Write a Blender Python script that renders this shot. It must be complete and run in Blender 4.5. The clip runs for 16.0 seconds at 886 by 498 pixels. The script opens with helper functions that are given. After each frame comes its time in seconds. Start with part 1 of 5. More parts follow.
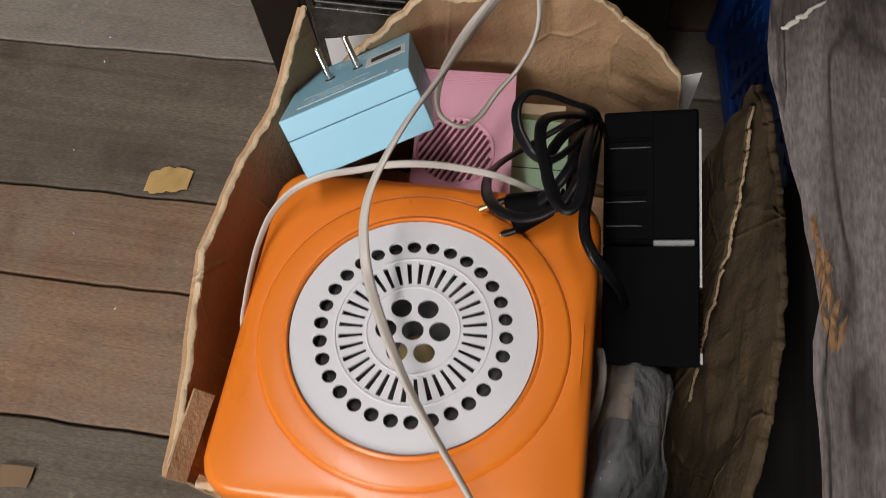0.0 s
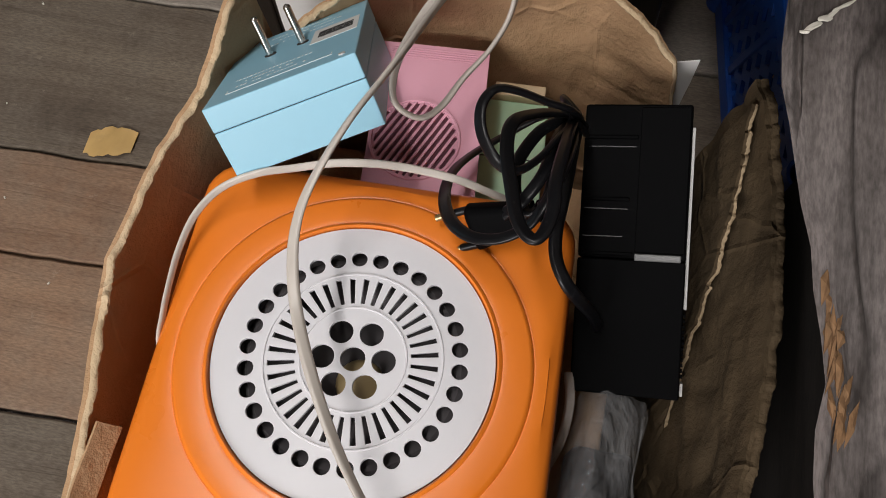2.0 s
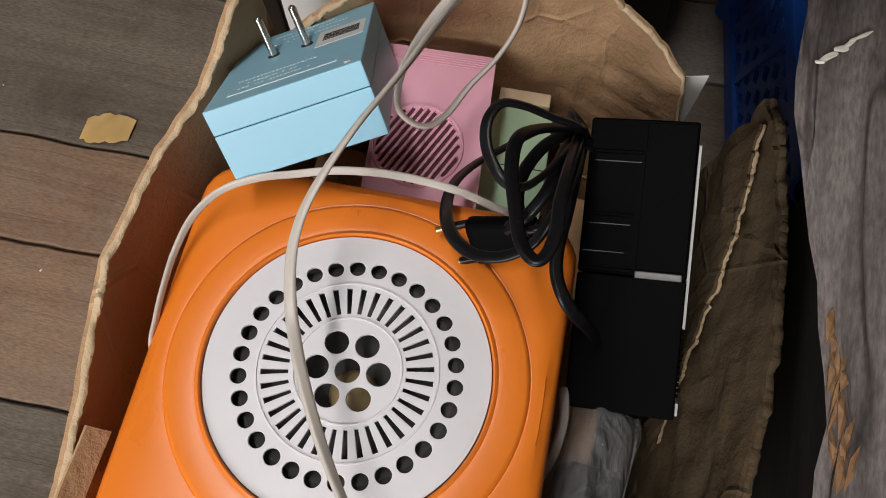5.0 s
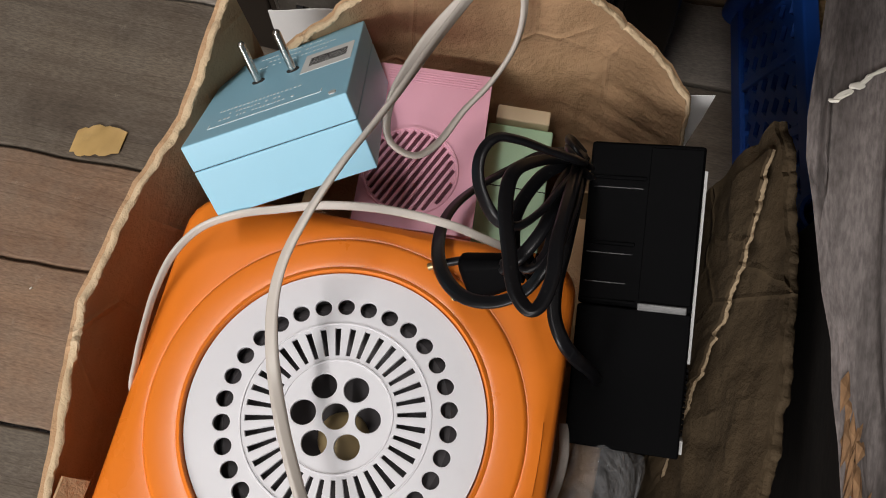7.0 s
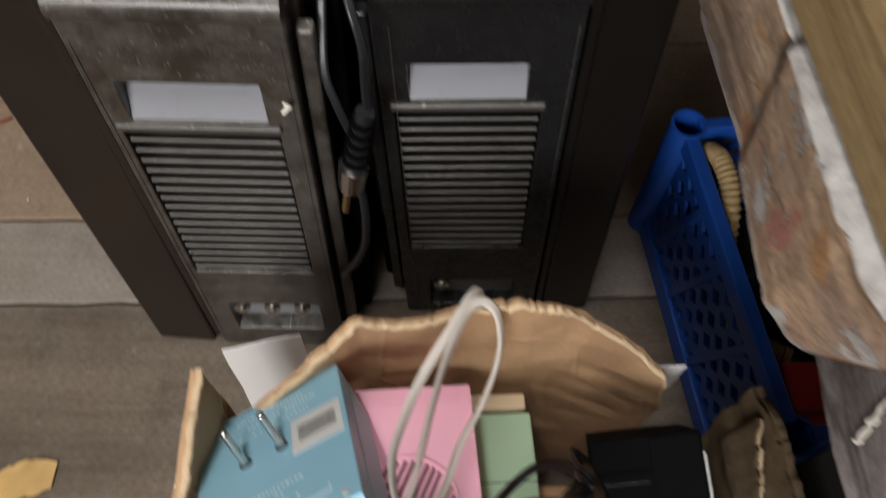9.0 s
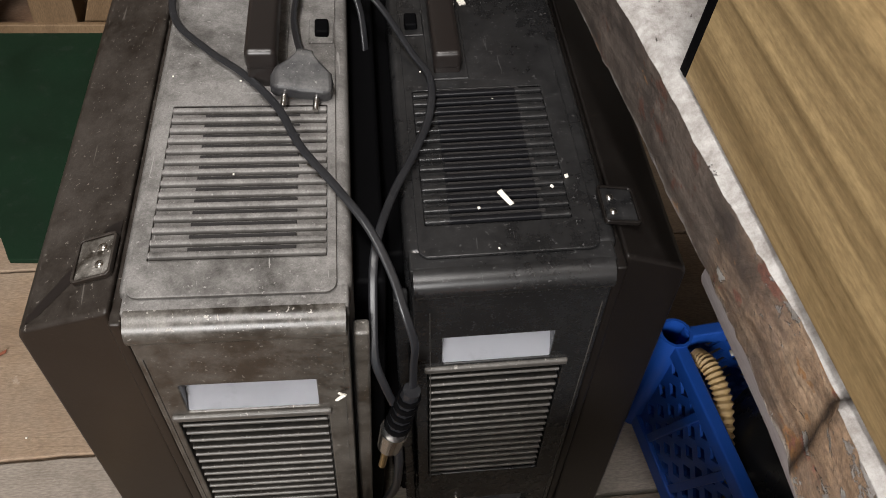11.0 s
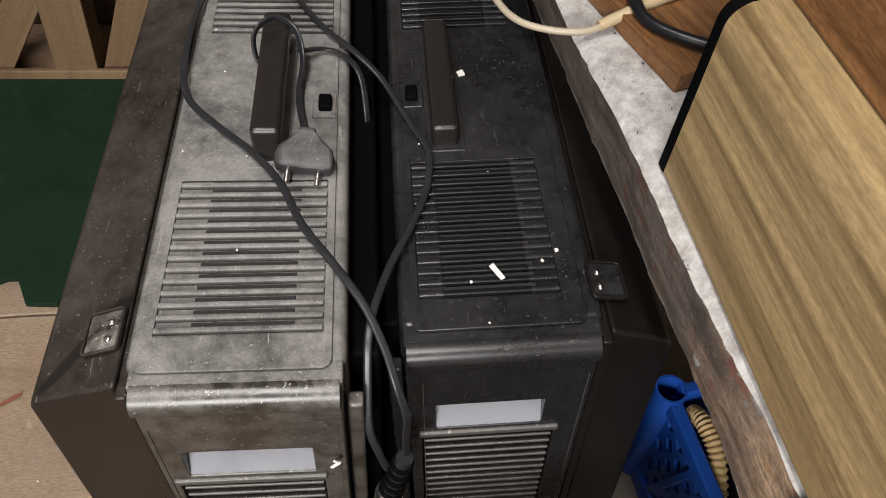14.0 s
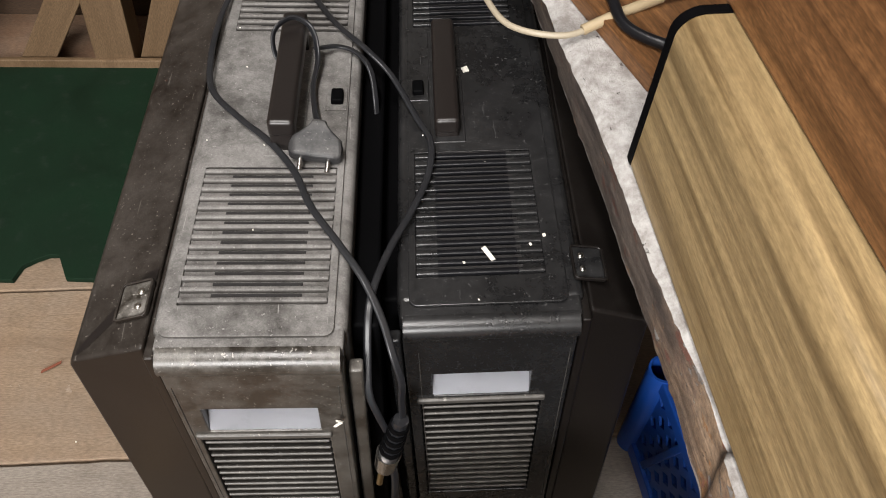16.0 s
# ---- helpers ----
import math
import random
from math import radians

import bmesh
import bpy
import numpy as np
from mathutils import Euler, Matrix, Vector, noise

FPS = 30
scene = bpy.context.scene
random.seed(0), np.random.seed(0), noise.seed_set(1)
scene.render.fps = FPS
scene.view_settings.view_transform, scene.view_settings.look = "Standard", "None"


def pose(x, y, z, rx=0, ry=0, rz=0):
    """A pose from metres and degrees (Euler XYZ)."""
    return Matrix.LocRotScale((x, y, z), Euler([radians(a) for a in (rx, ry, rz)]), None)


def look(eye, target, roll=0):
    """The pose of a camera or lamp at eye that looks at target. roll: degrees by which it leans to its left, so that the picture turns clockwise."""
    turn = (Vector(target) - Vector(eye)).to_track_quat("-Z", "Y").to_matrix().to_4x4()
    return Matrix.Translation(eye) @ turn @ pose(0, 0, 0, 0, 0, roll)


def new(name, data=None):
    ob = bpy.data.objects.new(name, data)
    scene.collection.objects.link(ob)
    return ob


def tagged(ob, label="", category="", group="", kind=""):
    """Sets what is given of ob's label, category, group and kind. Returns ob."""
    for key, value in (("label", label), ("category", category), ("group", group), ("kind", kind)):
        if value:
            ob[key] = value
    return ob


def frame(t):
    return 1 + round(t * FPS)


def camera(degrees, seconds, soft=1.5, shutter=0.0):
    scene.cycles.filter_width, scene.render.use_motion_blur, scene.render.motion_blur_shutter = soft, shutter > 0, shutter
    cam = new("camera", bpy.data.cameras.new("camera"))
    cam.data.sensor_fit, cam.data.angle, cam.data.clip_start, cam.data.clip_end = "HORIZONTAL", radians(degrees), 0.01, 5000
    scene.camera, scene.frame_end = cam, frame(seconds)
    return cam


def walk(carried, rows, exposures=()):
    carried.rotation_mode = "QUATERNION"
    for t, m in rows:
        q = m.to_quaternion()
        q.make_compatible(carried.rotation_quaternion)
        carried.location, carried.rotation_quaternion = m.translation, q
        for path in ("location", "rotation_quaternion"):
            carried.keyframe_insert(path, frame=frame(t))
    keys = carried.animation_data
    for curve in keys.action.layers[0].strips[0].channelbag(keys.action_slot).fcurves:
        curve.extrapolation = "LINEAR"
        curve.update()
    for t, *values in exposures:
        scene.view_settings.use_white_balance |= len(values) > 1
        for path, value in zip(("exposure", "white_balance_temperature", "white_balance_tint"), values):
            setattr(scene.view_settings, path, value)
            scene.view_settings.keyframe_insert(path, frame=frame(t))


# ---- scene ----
cam = camera(58.5, 16.0, 0.9, 0.5)
PATH = [
    (0, (0.0303, 0.0892, 0.6713), (-0.2136, 0.8928, -1.1438), -7.22),
    (0.5, (0.0275, 0.1331, 0.6679), (-0.2006, 0.8936, -1.1678), -7.12),
    (1, (0.0296, 0.1647, 0.6538), (-0.1784, 0.9003, -1.1943), -5.87),
    (1.5, (0.0342, 0.1608, 0.6406), (-0.1545, 0.8548, -1.2256), -4.56),
    (2, (0.0344, 0.1516, 0.6310), (-0.1486, 0.8191, -1.2454), -3.84),
    (2.5, (0.0319, 0.1610, 0.6333), (-0.1552, 0.8169, -1.2468), -3.72),
    (3, (0.0302, 0.1596, 0.6356), (-0.1501, 0.8080, -1.2478), -2.83),
    (3.5, (0.0277, 0.1589, 0.6342), (-0.1455, 0.8081, -1.2496), -1.78),
    (4, (0.0265, 0.1581, 0.6349), (-0.1439, 0.8155, -1.2462), -1.17),
    (6.5, (0.0329, 0.1862, 0.6215), (-0.1199, 0.7919, -1.2784), -0.59),
    (7, (0.0287, 0.1937, 0.6212), (-0.1426, 0.7980, -1.2776), -2.52),
    (7.5, (0.0300, 0.2012, 0.6264), (-0.1513, 0.8292, -1.2638), -3.39),
    (8, (0.0225, 0.2095, 0.6526), (-0.1409, 0.8975, -1.2183), -3.15),
    (8.5, (0.0179, 0.2375, 0.6516), (-0.0620, 1.0498, -1.1743), -0.18),
    (9, (-0.0330, 0.2794, 0.6522), (0.0214, 1.2442, -1.0988), 4.08),
    (9.5, (-0.0856, 0.3188, 0.6931), (0.0429, 1.4228, -0.9696), 4.36),
    (10, (-0.0935, 0.3314, 0.6848), (0.0893, 1.5035, -0.9254), 5.33),
    (10.2, (-0.0935, 0.3324, 0.6968), (0.1049, 1.5312, -0.8918), 5.54),
    (12.3, (-0.0820, 0.3289, 0.7338), (0.1255, 1.5713, -0.8197), 5.96),
    (12.5, (-0.0809, 0.3306, 0.7366), (0.1146, 1.5823, -0.8111), 5.63),
    (13, (-0.0851, 0.3383, 0.7482), (0.1008, 1.5973, -0.7946), 5.24),
    (13.5, (-0.0840, 0.3389, 0.7510), (0.1003, 1.6047, -0.7864), 5.12),
    (14, (-0.0798, 0.3415, 0.7579), (0.0915, 1.6125, -0.7768), 4.83),
    (14.5, (-0.0774, 0.3422, 0.7663), (0.0714, 1.6146, -0.7696), 4.50),
    (15, (-0.0754, 0.3417, 0.7846), (0.0417, 1.6024, -0.7636), 3.83),
    (15.5, (-0.0707, 0.3189, 0.7990), (0.0291, 1.5706, -0.7577), 3.38),
    (16, (-0.0600, 0.3083, 0.7937), (0.0300, 1.5576, -0.7655), 3.00),
]
walk(cam, [(t, look(eye, target, roll)) for t, eye, target, roll in PATH],
     [(0, -0.14), (1, -0.02), (2.5, -0.10), (4, -0.12), (6.5, 0.0), (7.2, -0.04), (8.1, -0.20), (8.5, 0.08), (9.2, 0.36), (10, 0.74), (12.5, 0.91), (14.5, 0.89), (16, 1.02)])

# ---- light ----
world = bpy.data.worlds.new("world")
scene.world = world
world.use_nodes = True
bg = world.node_tree.nodes["Background"]
bg.inputs[0].default_value, bg.inputs[1].default_value = (0.80, 0.90, 1.0, 1), 0.05


def lamp(name, m, size, size_y, watts, color):
    data = bpy.data.lights.new(name, "AREA")
    data.shape, data.size, data.size_y, data.energy, data.color = "RECTANGLE", size, size_y, watts, color
    ob = new(name, data)
    ob.matrix_world = m
    return ob


# the first lamp is added at an unseen window to brighten front faces
lamp("window_light", look((-0.75, -1.97, 1.55), (-0.25, 0.0, 0.9)), 1.1, 1.0, 64, (1.0, 0.975, 0.96))
lamp("tube_light", look((-0.40, 0.12, 2.28), (-0.36, 0.13, 0)), 1.2, 0.16, 21, (1.0, 0.96, 0.93))


# ---- mesh helpers ----
def thing(name, m, label, category, group="", kind=""):
    ob = new(name)
    ob.empty_display_size = 0.02
    ob.matrix_world = m
    return tagged(ob, label, category, group, kind)


def mesh_of(bm, name, smooth=True, angle=50):
    """A mesh whose normals are weighted by area, so that flat faces stay flat and rounded edges round."""
    me = bpy.data.meshes.new(name)
    bmesh.ops.recalc_face_normals(bm, faces=bm.faces)
    limit, normals = math.cos(radians(angle)), []
    area = {f.index: f.calc_area() for f in bm.faces} if not bm.faces.index_update() else {}
    for f in bm.faces:
        f.smooth = smooth
    if smooth:
        for f in bm.faces:
            for l in f.loops:
                n = Vector((0, 0, 0))
                for g in l.vert.link_faces:
                    if g.normal.dot(f.normal) > limit:
                        n += g.normal * area[g.index]
                normals.append(n.normalized() if n.length > 0 else f.normal.copy())
    bm.to_mesh(me)
    bm.free()
    if smooth:
        me.normals_split_custom_set(normals)
    return me


def part(name, bm, material, parent=None, label="", smooth=True, angle=50):
    me = bm if isinstance(bm, bpy.types.Mesh) else mesh_of(bm, name, smooth, angle)
    me.materials.clear()
    me.materials.append(material)
    ob = new(name, me)
    if parent is not None:
        ob.parent = parent
    return tagged(ob, label)


def rbox(x0, x1, y0, y1, z0, z1, r=0.002, seg=2, bm=None, m=None):
    """A box with rounded edges, added to bm."""
    tmp = bmesh.new()
    bmesh.ops.create_cube(tmp, size=1)
    for v in tmp.verts:
        v.co = Vector(((x0 + x1) / 2 + v.co.x * (x1 - x0), (y0 + y1) / 2 + v.co.y * (y1 - y0), (z0 + z1) / 2 + v.co.z * (z1 - z0)))
    if r > 0:
        bmesh.ops.bevel(tmp, geom=list(tmp.edges), offset=r, segments=seg, profile=0.5, affect="EDGES", clamp_overlap=True)
    if m is not None:
        tmp.transform(m)
    if bm is None:
        return tmp
    return join(bm, tmp)


def join(bm, tmp):
    me = bpy.data.meshes.new("tmp")
    tmp.to_mesh(me)
    tmp.free()
    bm.from_mesh(me)
    bpy.data.meshes.remove(me)
    return bm


def cyl(p, q, r0, r1=None, seg=20, caps=True, bm=None):
    """A round bar from p to q."""
    p, q = Vector(p), Vector(q)
    r1 = r0 if r1 is None else r1
    tmp = bmesh.new()
    bmesh.ops.create_cone(tmp, cap_ends=caps, segments=seg, radius1=r0, radius2=r1, depth=(q - p).length)
    tmp.transform(Matrix.Translation((p + q) / 2) @ (q - p).to_track_quat("Z", "Y").to_matrix().to_4x4())
    return tmp if bm is None else join(bm, tmp)


def ball(c, r, bm=None, squash=1.0, seg=14):
    tmp = bmesh.new()
    bmesh.ops.create_uvsphere(tmp, u_segments=seg, v_segments=max(6, seg // 2), radius=r)
    tmp.transform(Matrix.Translation(c) @ Matrix.Diagonal((1, 1, squash, 1)))
    return tmp if bm is None else join(bm, tmp)


def plate(outline, holes, thick, bevel=0.0):
    """A flat sheet in the xy plane, from z = -thick to 0, with holes through it."""
    cu = bpy.data.curves.new("sheet", "CURVE")
    cu.dimensions, cu.fill_mode, cu.extrude, cu.bevel_depth, cu.bevel_resolution = "2D", "BOTH", thick / 2 - bevel, bevel, 2
    cu.offset = -bevel
    for loop in (outline, *holes):
        s = cu.splines.new("POLY")
        s.points.add(len(loop) - 1)
        for pt, (x, y) in zip(s.points, loop):
            pt.co = (x, y, 0, 1)
        s.use_cyclic_u = True
    ob = bpy.data.objects.new("sheet", cu)
    scene.collection.objects.link(ob)
    me = bpy.data.meshes.new_from_object(ob.evaluated_get(bpy.context.evaluated_depsgraph_get()))
    bpy.data.objects.remove(ob)
    bpy.data.curves.remove(cu)
    bm = bmesh.new()
    bm.from_mesh(me)
    bpy.data.meshes.remove(me)
    bmesh.ops.remove_doubles(bm, verts=bm.verts, dist=1e-6)
    bm.transform(Matrix.Translation((0, 0, -thick / 2)))
    return bm


def circle(cx, cy, r, n=24):
    return [(cx + r * math.cos(2 * math.pi * i / n), cy + r * math.sin(2 * math.pi * i / n)) for i in range(n)]


def rrect(x0, x1, y0, y1, r, n=4):
    pts = []
    for cx, cy, a in ((x1 - r, y1 - r, 0), (x0 + r, y1 - r, 90), (x0 + r, y0 + r, 180), (x1 - r, y0 + r, 270)):
        pts += [(cx + r * math.cos(radians(a + 90 * i / n)), cy + r * math.sin(radians(a + 90 * i / n))) for i in range(n + 1)]
    return pts


def smooth_path(pts, per=8):
    """A smooth line (Catmull-Rom) through the points."""
    p = [Vector(v) for v in pts]
    p = [p[0] * 2 - p[1], *p, p[-1] * 2 - p[-2]]
    out = []
    for i in range(1, len(p) - 2):
        a, b, c, d = p[i - 1:i + 3]
        for k in range(per):
            t = k / per
            out.append(0.5 * ((2 * b) + (c - a) * t + (2 * a - 5 * b + 4 * c - d) * t * t + (3 * b - a - 3 * c + d) * t ** 3))
    return out + [p[-2]]


def sweep(pts, profile, per=8, twist=0.0, up=(0, 0, 1), bm=None, scale=None):
    """A profile carried along a smooth line."""
    line = smooth_path(pts, per)
    bm = bm or bmesh.new()
    side, rings, n = None, [], len(line)
    for i, p in enumerate(line):
        way = (line[min(i + 1, n - 1)] - line[max(i - 1, 0)]).normalized()
        side = way.cross(Vector(up)) if side is None else side - way * side.dot(way)
        if side.length < 1e-5:
            side = way.orthogonal()
        side.normalize()
        over = side.cross(way)
        a = twist * i / n
        k = 1.0 if scale is None else scale(i / (n - 1))
        rings.append([bm.verts.new(p + k * (side * (x * math.cos(a) - y * math.sin(a)) + over * (x * math.sin(a) + y * math.cos(a)))) for x, y in profile])
    m = len(profile)
    for r, s in zip(rings, rings[1:]):
        for j in range(m):
            bm.faces.new((r[j], r[(j + 1) % m], s[(j + 1) % m], s[j]))
    bm.faces.new(rings[0][::-1])
    bm.faces.new(rings[-1])
    return bm


def twin(r):
    """The outline of a twin flex."""
    pts = []
    for i in range(16):
        a = 2 * math.pi * i / 16
        pts.append((r * 1.75 * math.cos(a), r * math.sin(a) * (1.0 - 0.22 * math.cos(a) ** 8 + -0.25 * math.exp(-(math.cos(a) / 0.22) ** 2))))
    return pts


def strip_mesh(rows_of_points, thick, closed=False):
    """A curved sheet through a grid of points, given thickness along its normals."""
    bm = bmesh.new()
    grid = [[bm.verts.new(p) for p in row] for row in rows_of_points]
    for r, s in zip(grid, grid[1:]):
        for a, b, c, d in zip(r, r[1:], s[1:], s):
            bm.faces.new((a, b, c, d))
    bm.normal_update()
    bmesh.ops.solidify(bm, geom=list(bm.faces), thickness=thick)
    return bm


def rough_up(bm, amount, scale, seed=0.0):
    for v in bm.verts:
        v.co += amount * noise.noise_vector(v.co * scale + Vector((seed, seed * 1.7, 0)))
    return bm


# ---- materials ----
class Mat:
    """A node material being put together."""

    def __init__(self, name, rough=0.5, metal=0.0, spec=0.5):
        self.m = bpy.data.materials.new(name)
        self.m.use_nodes = True
        self.t = self.m.node_tree
        self.b = self.t.nodes["Principled BSDF"]
        self.b.inputs["Roughness"].default_value = rough
        self.b.inputs["Metallic"].default_value = metal
        self.b.inputs["Specular IOR Level"].default_value = spec
        self.co = self.node("ShaderNodeTexCoord").outputs["Object"]
        self.h = None

    def node(self, kind, **inputs):
        n = self.t.nodes.new(kind)
        for k, v in inputs.items():
            self.put(n.inputs[k.replace("_", " ")], v)
        return n

    def put(self, socket, v):
        if isinstance(v, bpy.types.NodeSocket):
            self.t.links.new(v, socket)
        else:
            socket.default_value = (*v, 1) if isinstance(v, tuple) and len(v) == 3 and socket.type == "RGBA" else v

    def stretch(self, sx, sy, sz, rot=(0, 0, 0), co=None):
        n = self.node("ShaderNodeMapping", Vector=co or self.co, Scale=(sx, sy, sz), Rotation=tuple(radians(a) for a in rot))
        return n.outputs[0]

    def noise(self, scale, detail=4, rough=0.55, co=None, dist=0.0):
        return self.node("ShaderNodeTexNoise", Vector=co or self.co, Scale=scale, Detail=detail, Roughness=rough, Distortion=dist).outputs[0]

    def ramp(self, f, *stops):
        n = self.node("ShaderNodeValToRGB", Fac=f)
        e = n.color_ramp.elements
        while len(e) < len(stops):
            e.new(0.5)
        for el, (p, c) in zip(e, stops):
            el.position = p
            el.color = (*c, 1) if isinstance(c, tuple) else (c, c, c, 1)
        return n.outputs[0]

    def mix(self, f, a, b, mode="MIX"):
        n = self.t.nodes.new("ShaderNodeMix")
        n.data_type, n.blend_type = "RGBA", mode
        self.put(n.inputs[0], f)
        self.put(n.inputs[6], a)
        self.put(n.inputs[7], b)
        return n.outputs[2]

    def math(self, op, a, b=0.0):
        n = self.t.nodes.new("ShaderNodeMath")
        n.operation = op
        self.put(n.inputs[0], a)
        self.put(n.inputs[1], b)
        return n.outputs[0]

    def up(self):
        """How far a surface faces upwards."""
        g = self.node("ShaderNodeNewGeometry")
        s = self.node("ShaderNodeSeparateXYZ", Vector=g.outputs["Normal"])
        return s.outputs[2]

    def random(self):
        return self.node("ShaderNodeObjectInfo").outputs["Random"]

    def bump(self, f, strength=0.3, dist=0.001):
        n = self.node("ShaderNodeBump", Height=f, Strength=strength, Distance=dist)
        if self.h is not None:
            self.t.links.new(self.h, n.inputs["Normal"])
        self.h = n.outputs[0]
        self.t.links.new(self.h, self.b.inputs["Normal"])
        return self

    def set(self, **inputs):
        for k, v in inputs.items():
            self.put(self.b.inputs[k.replace("_", " ")], v)
        return self


def plastic(name, color, rough=0.35, vary=0.10, bump=0.08, dirt=0.15, spec=0.5):
    m = Mat(name, rough, spec=spec)
    a, b = m.noise(14, 5), m.noise(160, 4)
    dark = tuple(c * (1 - vary) for c in color)
    base = m.mix(a, dark, tuple(min(1, c * (1 + vary * 0.6)) for c in color))
    grime = m.ramp(m.noise(45, 8, 0.7), (0.56, 0.0), (0.80, dirt))
    base = m.mix(grime, base, tuple(0.5 * c + 0.04 for c in color))
    m.set(Base_Color=base, Roughness=m.ramp(a, (0.3, rough * 0.8), (0.7, min(1, rough * 1.25))))
    return m.bump(b, bump, 0.0006)


def dusty(name, color, dust, amount, rough=0.45, low=0.35, high=0.75, spec=0.4, side=0.22):
    """Dark plastic with dust that has settled on it."""
    m = Mat(name, rough, spec=spec)
    big, fine, speck = m.noise(11, 7, 0.7), m.noise(75, 8, 0.75), m.noise(420, 2)
    up = m.ramp(m.up(), (0.10, side), (0.9, 1.0))
    mask = m.math("MULTIPLY", m.ramp(m.math("ADD", m.math("MULTIPLY", big, 0.5), m.math("MULTIPLY", fine, 0.5)), (low, 0.0), (high, amount)), up)
    specks = m.math("MULTIPLY", m.ramp(speck, (0.66, 0.0), (0.70, min(1.0, amount * 1.5))), up)
    grain = m.ramp(m.noise(900, 3, 0.7), (0.3, 0.55), (0.7, 1.0))
    hair = m.ramp(m.noise(1, 2, 0.5, m.stretch(260, 18, 260, (0, 0, 24)), 0.6), (0.715, 0.0), (0.73, amount))
    f = m.math("MAXIMUM", m.math("MULTIPLY", mask, grain), m.math("MAXIMUM", specks, m.math("MULTIPLY", hair, up)))
    m.set(Base_Color=m.mix(f, m.mix(big, tuple(0.7 * c for c in color), color), dust), Roughness=m.math("ADD", rough, m.math("MULTIPLY", f, 0.4)))
    return m.bump(fine, 0.12, 0.0006)


def cardboard(name, a, b):
    m = Mat(name, 0.85, spec=0.2)
    fib = m.noise(1, 5, 0.6, m.stretch(260, 40, 260))
    big, crease = m.noise(16, 5, 0.6), m.noise(1, 2, 0.5, m.stretch(9, 9, 30), 2.0)
    base = m.mix(m.ramp(big, (0.3, 0.0), (0.7, 1.0)), a, b)
    base = m.mix(m.math("MULTIPLY", fib, 0.35), base, tuple(0.62 * c for c in a))
    stain = m.ramp(m.noise(7, 6, 0.7), (0.55, 0.0), (0.75, 0.35))
    vor = m.t.nodes.new("ShaderNodeTexVoronoi")
    vor.feature = "DISTANCE_TO_EDGE"
    m.put(vor.inputs["Vector"], m.stretch(1.0, 1.0, 0.7, (25, 40, 15)))
    vor.inputs["Scale"].default_value = 15
    patch = m.ramp(m.noise(13, 4, 0.6), (0.45, 0.0), (0.60, 1.0))
    fold = m.math("MULTIPLY", m.ramp(vor.outputs["Distance"], (0.0, 1.0), (0.030, 0.0)), patch)
    base = m.mix(stain, base, tuple(0.55 * c for c in a))
    base = m.mix(m.math("MULTIPLY", fold, 0.36), base, tuple(1.25 * c for c in b))
    m.set(Base_Color=base)
    m.bump(fold, 0.85, 0.0018)
    return m.bump(m.noise(60, 5, 0.7), 0.35, 0.002).bump(m.noise(30, 6, 0.65), 0.7, 0.005).bump(fib, 0.15, 0.0005)


def grainy(name, light, dark, grey=None, axis=1, fine=1.0, rough=0.6, bump=0.3, spread=0.5, wear=0.4, speck=0.45, split=0.13, bend=1.0):
    """Wood with its grain along one axis."""
    m = Mat(name, rough, spec=0.3)
    s = [90 * fine] * 3
    s[axis] = (2 + 3 * bend) * fine
    co = m.stretch(*s)
    s2 = [14 * fine] * 3
    s2[axis] = (0.4 + 1.2 * bend) * fine
    g1, g2 = m.noise(1, 7, 0.65, co, 0.4 * bend), m.noise(1, 4, 0.5, m.stretch(*s2), 1.2 * bend)
    r = m.random()
    f = m.ramp(m.math("ADD", m.math("MULTIPLY", g1, spread), m.math("MULTIPLY", g2, 1 - spread)), (0.37, 0.0), (0.63, 1.0))
    base = m.mix(f, dark, light)
    if grey:
        base = m.mix(m.math("MULTIPLY", m.ramp(m.noise(9, 6, 0.7), (0.40, 0.0), (0.62, 1.0)), wear), base, grey)
        base = m.mix(m.math("MULTIPLY", r, 0.25), base, tuple(c * 0.7 for c in dark))
    s3 = [700] * 3
    s3[axis] = 160
    base = m.mix(m.ramp(m.noise(1, 3, 0.6, m.stretch(*s3)), (0.35, 0.0), (0.65, speck)), base, tuple(0.35 * c for c in dark))
    if grey:
        s4 = [30 * fine] * 3
        s4[axis] = 2.2 * fine
        crack = m.ramp(m.noise(1, 3, 0.55, m.stretch(*s4), 0.8), (0.485, 0.0), (0.5, 1.0), (0.515, 0.0))
        base = m.mix(m.math("MULTIPLY", crack, split), base, tuple(0.25 * c for c in dark))
        stain = m.ramp(m.noise(17, 8, 0.75), (0.52, 0.0), (0.68, 0.38))
        base = m.mix(stain, base, tuple(0.4 * c for c in dark))
        pale = m.ramp(m.noise(55, 6, 0.7), (0.64, 0.0), (0.72, 0.45))
        base = m.mix(pale, base, tuple(min(1, 1.5 * c) for c in grey))
        m.bump(crack, min(1, split * 1.5), -0.001)
    m.set(Base_Color=base, Roughness=m.ramp(g2, (0.3, rough * 0.8), (0.7, min(1, rough * 1.2))))
    return m.bump(g1, bump, 0.0012)


